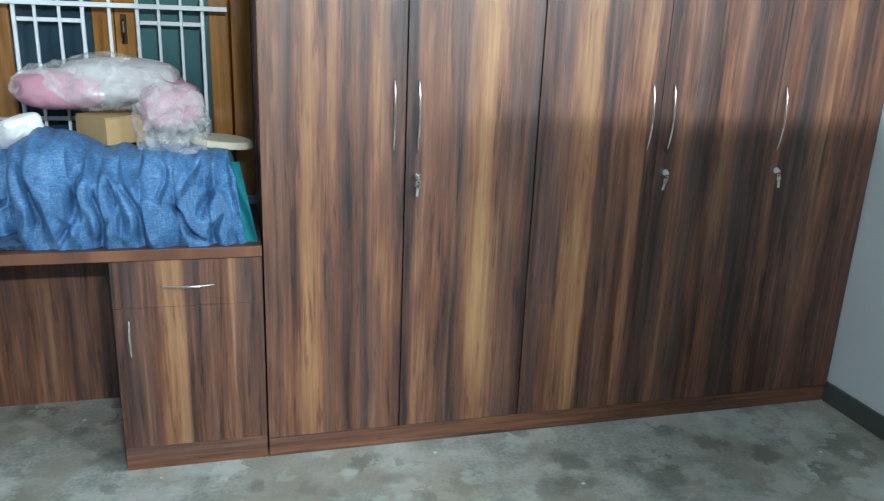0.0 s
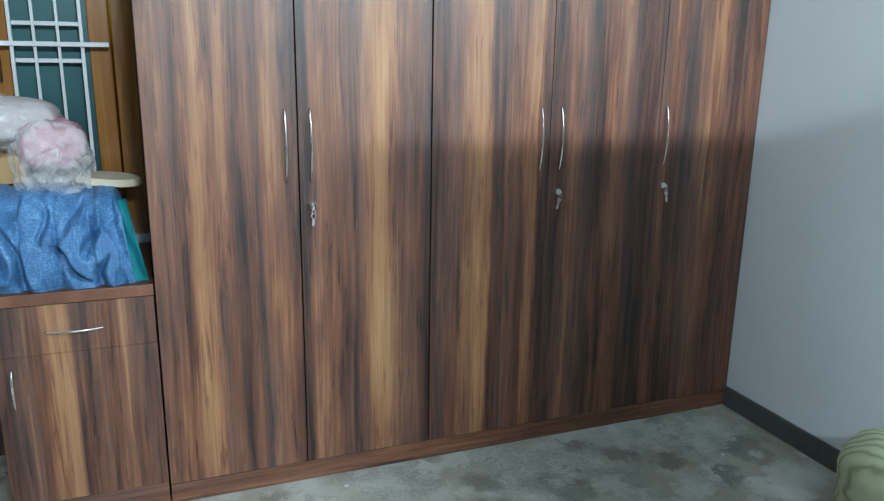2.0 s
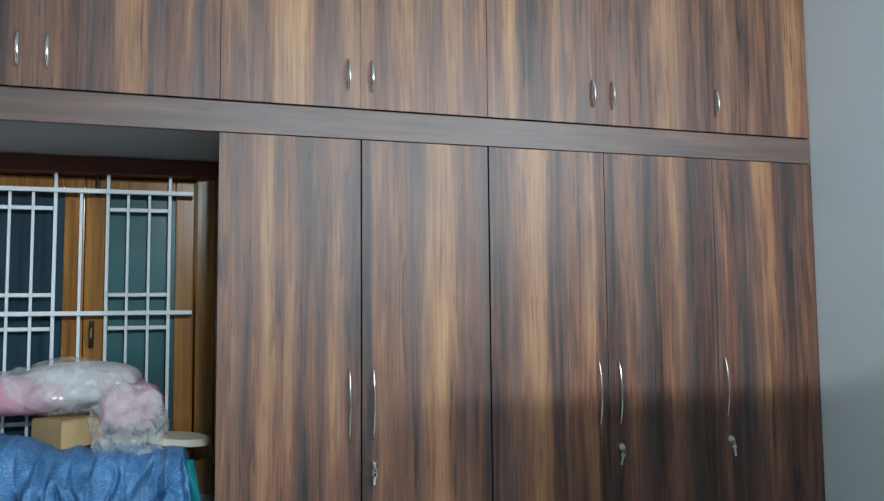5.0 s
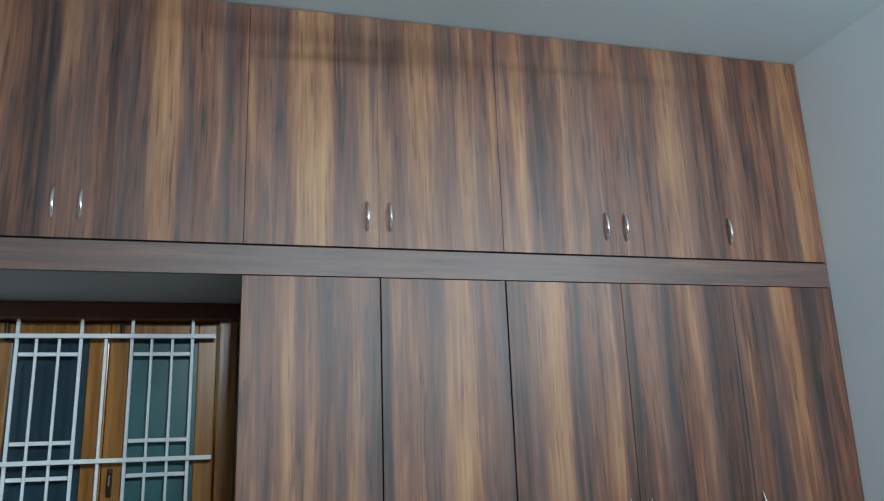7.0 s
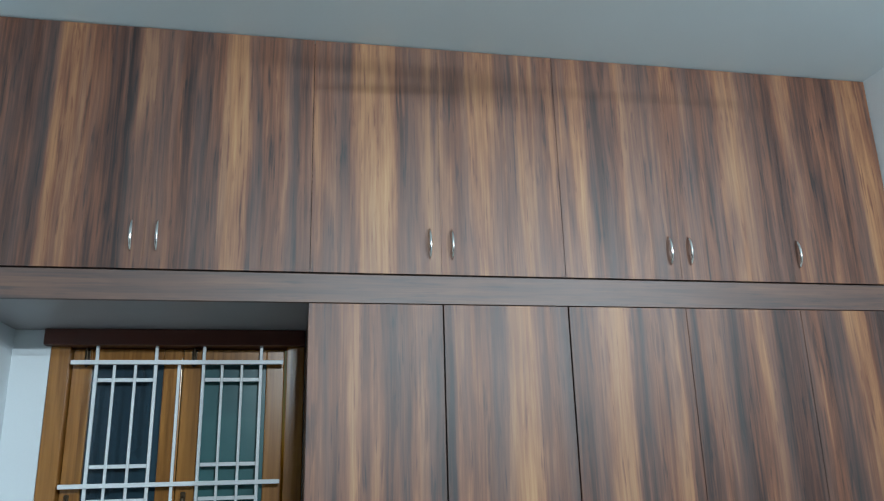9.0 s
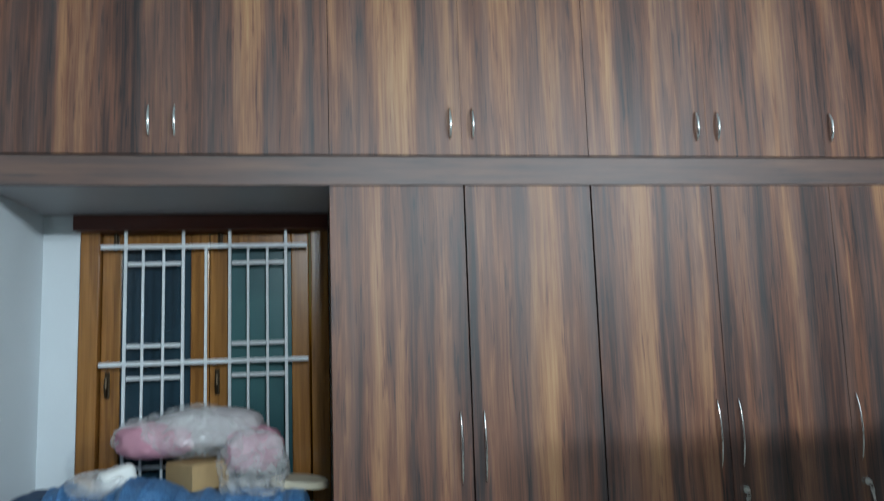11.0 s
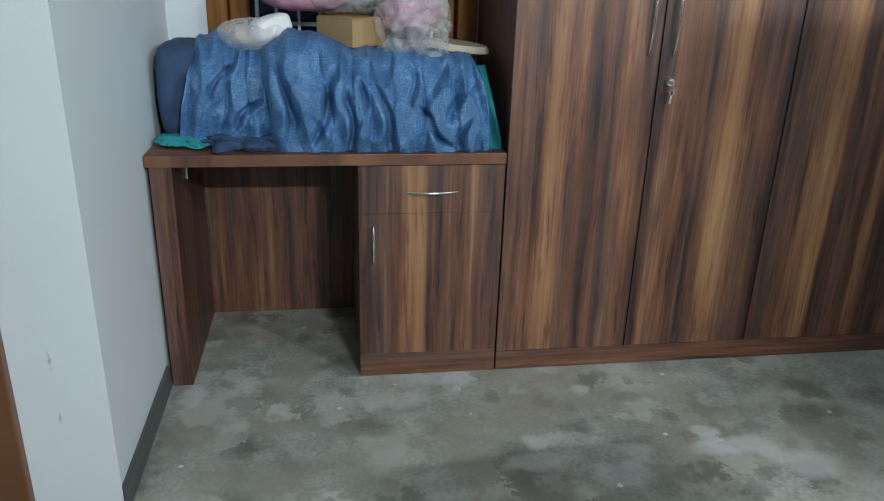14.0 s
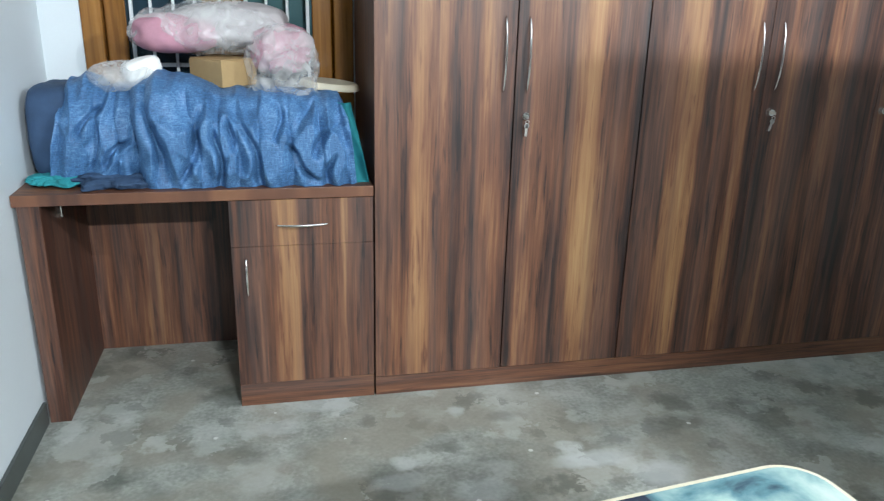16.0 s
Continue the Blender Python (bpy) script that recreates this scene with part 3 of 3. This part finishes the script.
# ---------------------------------------------------------------- wardrobe
ward = tagged(empty("wardrobe", 2.9, 0.28, 0), "built-in wardrobe in streaked walnut laminate, five tall doors", "wardrobe")
D = 0.018
part("side_panel", box(NX + 0.002, NX + 0.019, 0.019, YB, 0, RAIL0 - 0.001, 0.001), walnut_side, ward)
part("carcass", box(NX + 0.0195, XR - 0.002, 0.022, YB + 0.015, 0.071, RAIL0 - 0.002), dark_gap, ward, "dark inside of the wardrobe")
part("plinth", box(NX + 0.002, XR - 0.002, 0.001, 0.0185, 0.0, 0.069, 0.001), walnut_plinth, ward, "walnut plinth board")
EDGES = [NX + 0.002, 2.207, 2.657, 3.107, 3.572, XR - 0.002]
GAPS = [0.0, 0.0022, 0.0024, 0.0008, 0.0008, 0.0]
doors = []
for i in range(5):
    d = part("door", box(EDGES[i] + GAPS[i], EDGES[i + 1] - GAPS[i + 1], 0.0, D, 0.072, RAIL0 - 0.003, 0.0008, seg=1), walnut, ward)
    doors.append(d)
HZ, HL = 1.1785, 0.235
for i, x in ((0, 2.167), (1, 2.246), (2, 3.067), (3, 3.147), (4, 3.597)):
    bow_handle(doors[i], x, HZ, HL, 0.021, 0.0037)
lock(doors[1], 2.246, 0.985, 4)
lock(doors[3], 3.146, 0.988, 14)
lock(doors[4], 3.604, 0.990, -8)

# ---------------------------------------------------------------- loft over wardrobe and window
loft = tagged(empty("loft_cabinet", 2.35, 0.28, RAIL0), "overhead loft cabinet in streaked walnut laminate, closed doors", "cabinet")
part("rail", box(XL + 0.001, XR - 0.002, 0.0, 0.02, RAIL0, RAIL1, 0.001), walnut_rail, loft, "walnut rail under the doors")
part("soffit", box(XL + 0.001, NX + 0.02, 0.021, YB - 0.001, RAIL0 + 0.001, RAIL0 + 0.02), soffit_board, loft, "grey board underside")
part("carcass", box(XL + 0.001, XR - 0.002, 0.024, YB - 0.001, RAIL0 + 0.03, ZC - 0.003), dark_gap, loft, "dark inside of the loft")
LE = [XL + 0.003, 1.216, 1.753, 2.205, 2.657, 3.107, 3.572, XR - 0.003]
LG = [0.0, 0.0001, 0.0008, 0.0002, 0.0008, 0.0002, 0.0002, 0.0]
ldoors = [part("door", box(LE[i] + LG[i], LE[i + 1] - LG[i + 1], 0.0, D, RAIL1 + 0.006, ZC - 0.004, 0.0004, seg=1), walnut_loft, loft) for i in range(7)]
for i, x in ((0, 1.176), (1, 1.257), (2, 2.165), (3, 2.244), (4, 3.068), (5, 3.148), (6, 3.598)):
    bow_handle(ldoors[i], x, 2.267, 0.108, 0.019, 0.0056)

# ---------------------------------------------------------------- desk in the niche
desk = tagged(empty("desk", 1.2, 0.28, 0), "built-in walnut laminate study desk with open knee space", "desk")
part("desktop", box(XL + 0.002, NX - 0.003, -0.004, YB - 0.002, 0.731, 0.766, 0.0015), walnut_top, desk, "thick walnut desktop")
part("side_panel", box(XL + 0.014, 0.747, 0.0, YB - 0.003, 0.0, 0.7305, 0.001), walnut_side, desk)
part("back_panel", box(0.7475, 1.289, YB - 0.03, YB - 0.014, 0.0, 0.7305), walnut_plain, desk)
bm = box(0.7475, 0.760, 0.16, 0.24, 0.690, 0.730, 0.001)
box(0.7475, 0.757, 0.192, 0.208, 0.640, 0.690, 0.002, bm)
part("bracket", bm, chrome, desk, "small bright metal bracket under the desktop")

ped = tagged(empty("desk_pedestal", 1.52, 0.28, 0), "walnut pedestal with one drawer over a closed door", "drawer cabinet")
part("side_panel", box(1.290, 1.308, 0.0188, YB - 0.004, 0.0, 0.7305, 0.001), walnut_side, ped)
part("carcass", box(1.3085, NX - 0.006, 0.022, YB - 0.004, 0.083, 0.729), dark_gap, ped)
part("plinth", box(1.290, NX - 0.004, 0.001, 0.0184, 0.0, 0.081, 0.001), walnut_plinth, ped, "walnut plinth board")
dr = part("drawer_front", box(1.290, NX - 0.004, 0.0, D, 0.5757, 0.7285, 0.0008, seg=1), walnut_ped, ped)
dd = part("door", box(1.290, NX - 0.004, 0.0, D, 0.083, 0.5747, 0.0008, seg=1), walnut_ped, ped)
bow_handle(dr, 1.518, 0.645, 0.168, 0.019, 0.0042, True)
bow_handle(dd, 1.335, 0.472, 0.135, 0.019, 0.0042)


# ---------------------------------------------------------------- things on the desk
# hanging folds: x and z of the upper end, of the lower end, half width, depth
FOLDS = [(1.225, 0.975, 1.165, 0.80, 0.013, 0.045), (1.265, 0.93, 1.275, 0.775, 0.012, 0.045), (1.31, 0.96, 1.305, 0.85, 0.009, 0.03),
         (1.36, 0.93, 1.40, 0.775, 0.014, 0.045), (1.56, 1.02, 1.51, 0.93, 0.013, 0.028), (1.625, 0.96, 1.55, 0.865, 0.014, 0.030),
         (1.485, 0.89, 1.545, 0.80, 0.012, 0.04), (1.61, 0.87, 1.585, 0.77, 0.010, 0.035), (0.90, 1.0, 0.84, 0.92, 0.013, 0.04),
         (0.985, 0.90, 0.92, 0.83, 0.013, 0.04), (1.46, 1.0, 1.455, 0.90, 0.010, 0.03), (1.09, 0.95, 1.10, 0.84, 0.010, 0.02)]


def fold_depth(x, z):
    d = 0.0
    for xa, za, xb, zb, w, deep in FOLDS:
        k = (za - z) / (za - zb)
        if -0.25 < k < 1.25:
            end = min(1.0, (k + 0.25) / 0.35, (1.25 - k) / 0.35)
            mid = xa + (xb - xa) * k + 0.008 * math.sin(5 * k + 9 * xa)
            q = (x - mid) / w
            d += deep * end * math.exp(-q * q) - 0.35 * deep * end * math.exp(-((q - 2.1) / 1.2) ** 2)
    return d


def drape():
    """The bundle under the blue cloth: a long loaf with hanging folds, its foot ruffled on the desktop."""
    bm = bmesh.new()
    nx, nv = 300, 90
    x0, x1 = 0.755, 1.668
    tops = [(0.755, 1.055), (0.84, 1.08), (0.93, 1.045), (1.00, 1.05), (1.09, 1.10), (1.17, 1.075), (1.26, 1.045), (1.45, 1.035), (1.60, 1.03), (1.65, 1.025), (1.668, 0.99)]
    tx, tz = [p[0] for p in tops], [p[1] for p in tops]
    rows = []
    for i in range(nx + 1):
        x = x0 + (x1 - x0) * i / nx
        top = float(np.interp(x, tx, tz))
        front = float(np.interp(x, [0.755, 0.98, 1.04, 1.25, 1.6, 1.668], [0.13, 0.10, 0.034, 0.020, 0.012, 0.03]))
        col = []
        for j in range(nv + 1):
            v = j / nv
            if v < 0.60:                      # front, from the desktop up
                s = v / 0.60
                z = 0.768 + (top - 0.768) * (s ** 0.9)
                belly = math.sin(math.pi * min(1, s * 0.9)) * 0.02
                y = front + 0.10 * s ** 3 - belly
            else:                             # over the top and down behind
                s = (v - 0.60) / 0.40
                z = top - (top - 0.80) * max(0.0, s - 0.35) ** 2 * 1.6 + 0.012 * math.sin(math.pi * min(1, s * 2))
                y = front + 0.10 + s * (0.50 - front - 0.10)
            hang = max(0.0, 1 - v / 0.72)
            sway = 0.045 * noise.noise(Vector((x * 3.0, z * 4.0, 4.0))) + 0.10 * (z - 0.9) * noise.noise(Vector((x * 4.0, 2.0, 8.0)))
            ph = (x + sway) / 0.078 + 0.7 * noise.noise(Vector((x * 6.0, 1.0, 2.0)))
            pleat = 1 - abs(math.sin(math.pi * ph)) ** 0.55 * 2
            depth = 0.4 + 0.9 * max(0.0, noise.noise(Vector((x * 5.0, z * 3.0, 5.0))) + 0.3)
            creases = 1 - abs(noise.noise(Vector(((x + sway) * 16.0 + 2.5 * z, z * 7.0 - 3 * x, 9.0)))) * 2.4
            small = noise.noise(Vector((x * 40.0, z * 26.0, 3.0)))
            wide = noise.noise(Vector((x * 5.5, z * 5.0, 6.0)))
            body = math.sin(math.pi * min(1.0, 0.12 + v / 0.75)) if v < 0.66 else 0.2
            y += (fold_depth(x, z) if v < 0.6 else 0.0) + 0.032 * pleat * depth * body - 0.022 * creases * (0.3 + body) - 0.004 * small - 0.018 * wide + 0.006
            z += (0.012 * wide + 0.005 * small + 0.008 * creases) * min(1, v * 2.5)
            if j == 0:
                z = 0.767
            y = max(-0.016, y)
            # deep tuck between the two halves of the bundle
            tuck = math.exp(-((x - 1.015 + 0.1 * (z - 0.9)) / 0.022) ** 2)
            y += 0.07 * tuck * hang
            xx = x + 0.03 * (1 - v) ** 2 * max(0.0, (x - 1.5) / 0.17)
            xx += 0.05 * min(1.0, v * 1.8) * max(0.0, 1 - (x - 0.755) / 0.22)
            col.append(bm.verts.new((xx, min(y, 0.545), max(z, 0.767))))
        rows.append(col)
    for a, b in zip(rows, rows[1:]):
        for k in range(nv):
            bm.faces.new((a[k], b[k], b[k + 1], a[k + 1]))
    bm.faces.new(rows[0])
    bm.faces.new(rows[-1][::-1])
    bmesh.ops.recalc_face_normals(bm, faces=bm.faces)
    return bm


cloth = part("draped_cloth", drape(), blue_cloth, None, "", True)
tagged(cloth, "rumpled blue woven cloth draped over a bundle on the desk", "cloth")


def lump(cx, cy, cz, rx, ry, rz, rough=0.12, freq=6.0, seed=0.0, flat=None, power=2.6, sub=5):
    """A soft pillow-like body with dents and creases."""
    bm = bmesh.new()
    bmesh.ops.create_icosphere(bm, subdivisions=sub, radius=1.0)
    for v in bm.verts:
        n = v.co.normalized()
        k = (abs(n.x) ** power + abs(n.y) ** power + abs(n.z) ** power) ** (-1 / power)
        q = n * k
        p = Vector((q.x * rx, q.y * ry, q.z * rz))
        d = noise.noise((p + Vector((seed, seed, seed))) * freq) + 0.5 * (1 - 2 * abs(noise.noise((p + Vector((seed, 3, 1))) * freq * 2.3)))
        p *= 1 + rough * d
        p += Vector((cx, cy, cz))
        if flat is not None and p.z < flat:
            p.z = flat
        v.co = p
    return bm


navy_roll = part("navy_cloth", lump(0.760, 0.335, 0.908, 0.072, 0.17, 0.145, 0.05, 7, 2.0, 0.767, 5.0, 4), navy, None, "", True)
tagged(navy_roll, "folded dark navy cloth pressed against the wall", "cloth")
teal_l = part("teal_cloth", lump(0.795, 0.155, 0.780, 0.10, 0.09, 0.014, 0.34, 24, 5.0, 0.767, 2.2, 5), teal_cloth, None, "", True)
tagged(teal_l, "crumpled teal cloth lying flat on the desktop", "cloth")
navy_f = part("navy_cloth", lump(0.97, 0.13, 0.782, 0.14, 0.10, 0.022, 0.42, 22, 8.0, 0.767, 2.2, 5), navy, None, "", True)
tagged(navy_f, "crumpled navy cloth edge on the desktop", "cloth")


def teal_fall():
    bm = bmesh.new()
    rows = []
    for i in range(15):
        s = i / 14
        row = []
        for j in range(40):
            v = j / 39
            z = 0.768 + 0.25 * v
            x = 1.738 - 0.050 * v + (s - 1) * (0.10 - 0.02 * v)
            y = 0.05 + 0.06 * v ** 2 + 0.012 * math.sin(s * 9 + v * 5) + 0.02 * noise.noise(Vector((x * 20, z * 8, 2)))
            row.append(bm.verts.new((x, y - 0.012 + 0.02 * (1 - s), z)))
        rows.append(row)
    for a, b in zip(rows, rows[1:]):
        for k in range(39):
            bm.faces.new((a[k], b[k], b[k + 1], a[k + 1]))
    bmesh.ops.solidify(bm, geom=bm.faces[:], thickness=0.012)
    bmesh.ops.recalc_face_normals(bm, faces=bm.faces)
    return bm


teal_r = part("teal_cloth", teal_fall(), teal_cloth, None, "", True)
tagged(teal_r, "teal cloth hanging beside the blue bundle", "cloth")


def carton(cx, cy, z, w, d, h, turn):
    m = Matrix.Translation((cx, cy, z)) @ Matrix.Rotation(radians(turn), 4, "Z")
    ob = empty("cardboard_box", cx, cy, z)
    def placed(bm):
        bmesh.ops.transform(bm, matrix=m, verts=bm.verts)
        return bm
    part("body", placed(box(-w / 2, w / 2, -d / 2, d / 2, 0, h, 0.002)), card, ob)
    part("flap", placed(box(-w / 2 + 0.003, w / 2 - 0.003, -d / 2 + 0.002, -0.001, h + 0.0005, h + 0.004, 0.001)), card, ob)
    part("flap", placed(box(-w / 2 + 0.003, w / 2 - 0.003, 0.001, d / 2 - 0.002, h + 0.0005, h + 0.004, 0.001)), card, ob)
    return tagged(ob, "small plain brown cardboard box on the blue cloth", "box")


carton(1.285, 0.315, 1.052, 0.165, 0.145, 0.083, -48)

bag = tagged(empty("plastic_bag", 1.33, 0.33, 1.13), "clear plastic bag holding a pink bundle", "plastic bag")
part("pink_roll", lump(1.145, 0.360, 1.212, 0.140, 0.095, 0.062, 0.12, 8, 3.0), pink_cloth, bag, "pink cloth bundle", True)
part("pink_roll", lump(1.478, 0.335, 1.165, 0.092, 0.080, 0.075, 0.22, 9, 6.0), pink_cloth, bag, "pink cloth bundle", True)
part("grey_roll", lump(1.315, 0.385, 1.243, 0.175, 0.085, 0.068, 0.12, 8, 9.0), plain("grey_cloth", (0.40, 0.365, 0.37), 0.6, spot=0.08), bag, "grey wrapped bundle", True)
part("film", lump(1.265, 0.37, 1.232, 0.245, 0.125, 0.084, 0.24, 7, 13.0, None, 2.1), clear_film, bag, "clear crinkled film", True)
part("film", lump(1.485, 0.265, 1.092, 0.108, 0.150, 0.145, 0.26, 11, 21.0, None, 2.2), clear_film, bag, "clear crinkled film", True)

pack = tagged(empty("wrapped_packet", 1.03, 0.26, 1.07), "white packet wrapped in clear plastic on the cloth", "packet")
bm = lump(0, 0, 0, 0.058, 0.050, 0.034, 0.10, 14, 27.0, None, 4.0, 4)
bmesh.ops.transform(bm, matrix=Matrix.Translation((1.04, 0.24, 1.108)) @ Matrix.Rotation(radians(-17), 4, "Y") @ Matrix.Rotation(radians(20), 4, "Z"), verts=bm.verts)
part("packet", bm, white_item, pack, "white packet", True)
part("film", lump(0.985, 0.23, 1.085, 0.10, 0.07, 0.05, 0.25, 9, 31.0, None, 2.0), clear_film, pack, "clear crinkled film", True)

# cream tray leaning out of the pile
bm = bmesh.new()
bmesh.ops.create_cone(bm, segments=40, cap_ends=True, radius1=0.105, radius2=0.098, depth=0.022,
                      matrix=Matrix.Translation((1.635, 0.30, 1.052)) @ Matrix.Rotation(radians(6), 4, "Y"))
bmesh.ops.bevel(bm, geom=bm.edges[:], offset=0.004, segments=2, affect="EDGES")
tray = part("cream_tray", bm, cream, None, "", False)
tagged(tray, "round cream tray lying on the blue cloth", "tray")

# ---------------------------------------------------------------- table near the camera
tab = tagged(empty("side_table", 1.87, -1.80, 0), "low table with teal printed top and cream edge band", "table")
TM = Matrix.Translation((1.908, -1.709, 0)) @ Matrix.Rotation(radians(7), 4, "Z")


def slab(w, d, r, z0, z1, n=8):
    bm = bmesh.new()
    ring = []
    for cx, cy, a0 in ((w / 2 - r, d / 2 - r, 0), (-w / 2 + r, d / 2 - r, 90), (-w / 2 + r, -d / 2 + r, 180), (w / 2 - r, -d / 2 + r, 270)):
        for k in range(n + 1):
            a = radians(a0 + 90 * k / n)
            ring.append((cx + r * math.cos(a), cy + r * math.sin(a)))
    lo = [bm.verts.new((x, y, z0)) for x, y in ring]
    hi = [bm.verts.new((x, y, z1)) for x, y in ring]
    m = len(ring)
    for k in range(m):
        bm.faces.new((lo[k], lo[(k + 1) % m], hi[(k + 1) % m], hi[k]))
    bm.faces.new(hi)
    bm.faces.new(lo[::-1])
    bmesh.ops.transform(bm, matrix=TM, verts=bm.verts)
    return bm


part("edge_band", slab(0.66, 0.30, 0.07, 0.668, 0.698), cream, tab, "cream edge band")
part("tabletop", slab(0.642, 0.282, 0.062, 0.690, 0.700), table_print, tab, "teal printed tabletop")
for sx in (-1, 1):
    for sy in (-1, 1):
        bm = tube_along([(sx * 0.29, sy * 0.12, 0.0), (sx * 0.26, sy * 0.10, 0.668)], 0.014, 12)
        bmesh.ops.transform(bm, matrix=TM, verts=bm.verts)
        part("leg", bm, steel, tab, "", True)

# green striped sack by the east wall
sack = part("fabric_sack", lump(3.84, -1.08, 0.18, 0.17, 0.26, 0.20, 0.09, 5, 41.0, 0.0, 2.8), green_stripe, None, "", True)
tagged(sack, "pale green striped fabric sack against the wall", "sack")

# ---------------------------------------------------------------- tube light on the south wall
def tube_fixture(at, length, turn, wall_gap):
    """A batten with its tube; built along x, facing +y, then turned."""
    m = Matrix.Translation(at) @ Matrix.Rotation(radians(turn), 4, "Z")
    ob = empty("tube_light", *at)
    h = length / 2
    def put(bm):
        bmesh.ops.transform(bm, matrix=m, verts=bm.verts)
        return bm
    part("body", put(box(-h - 0.04, h + 0.04, -wall_gap + 0.001, -wall_gap + 0.04, -0.025, 0.025, 0.004)), lamp_body, ob)
    part("tube", put(tube_along([(-h, -wall_gap + 0.065, 0), (h, -wall_gap + 0.065, 0)], 0.013, 14)), tube_mat, ob, "lit glass tube", True)
    for sx in (-1, 1):
        part("holder", put(box(sx * (h + 0.02) - 0.015, sx * (h + 0.02) + 0.015, -wall_gap + 0.035, -wall_gap + 0.085, -0.02, 0.02, 0.003)), lamp_body, ob)
    return tagged(ob, "white fluorescent tube light on the wall, lit", "lamp")


tube_fixture(TUBE, 0.55, 0, TUBE[1] - YF)

# unseen lit bulb on an east wall bracket, added to brighten the wardrobe
bulb = tagged(empty("added_bulb", XR, ADDED_BULB[1] - 0.05, ADDED_BULB[2]), "unseen lit bulb in a holder, added to brighten the wardrobe", "lamp")
part("holder", tube_along([(XR - 0.001, ADDED_BULB[1] - 0.05, ADDED_BULB[2]), (XR - 0.03, ADDED_BULB[1] - 0.05, ADDED_BULB[2]), (XR - 0.075, ADDED_BULB[1] - 0.05, ADDED_BULB[2])], [0.035, 0.022, 0.018], 16), lamp_body, bulb, "", True)
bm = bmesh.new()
bmesh.ops.create_icosphere(bm, subdivisions=3, radius=0.032, matrix=Matrix.Translation((XR - 0.105, ADDED_BULB[1] - 0.05, ADDED_BULB[2])))
part("glass", bm, tube_mat, bulb, "lit glass of the added lamp", True)

# ---------------------------------------------------------------- ceiling fan behind the camera's view
fan = tagged(empty("ceiling_fan", 2.35, -2.3, ZC), "white three-bladed ceiling fan at rest", "fan")
FX, FYY, FZ = 2.35, -2.3, 2.76
part("rod", tube_along([(FX, FYY, ZC - 0.001), (FX, FYY, FZ + 0.05)], 0.011, 12), lamp_body, fan, "", True)
bm = bmesh.new()
bmesh.ops.create_cone(bm, segments=32, cap_ends=True, radius1=0.06, radius2=0.045, depth=0.085, matrix=Matrix.Translation((FX, FYY, FZ)))
bmesh.ops.bevel(bm, geom=bm.edges[:], offset=0.012, segments=3, affect="EDGES")
part("motor", bm, lamp_body, fan)
for a in (2, 122, 242):
    bm = box(0.08, 0.60, -0.032, 0.032, -0.003, 0.003, 0.002)
    bmesh.ops.transform(bm, matrix=Matrix.Translation((FX, FYY, FZ)) @ Matrix.Rotation(radians(a), 4, "Z") @ Matrix.Rotation(radians(8), 4, "X"), verts=bm.verts)
    part("blade", bm, lamp_body, fan)
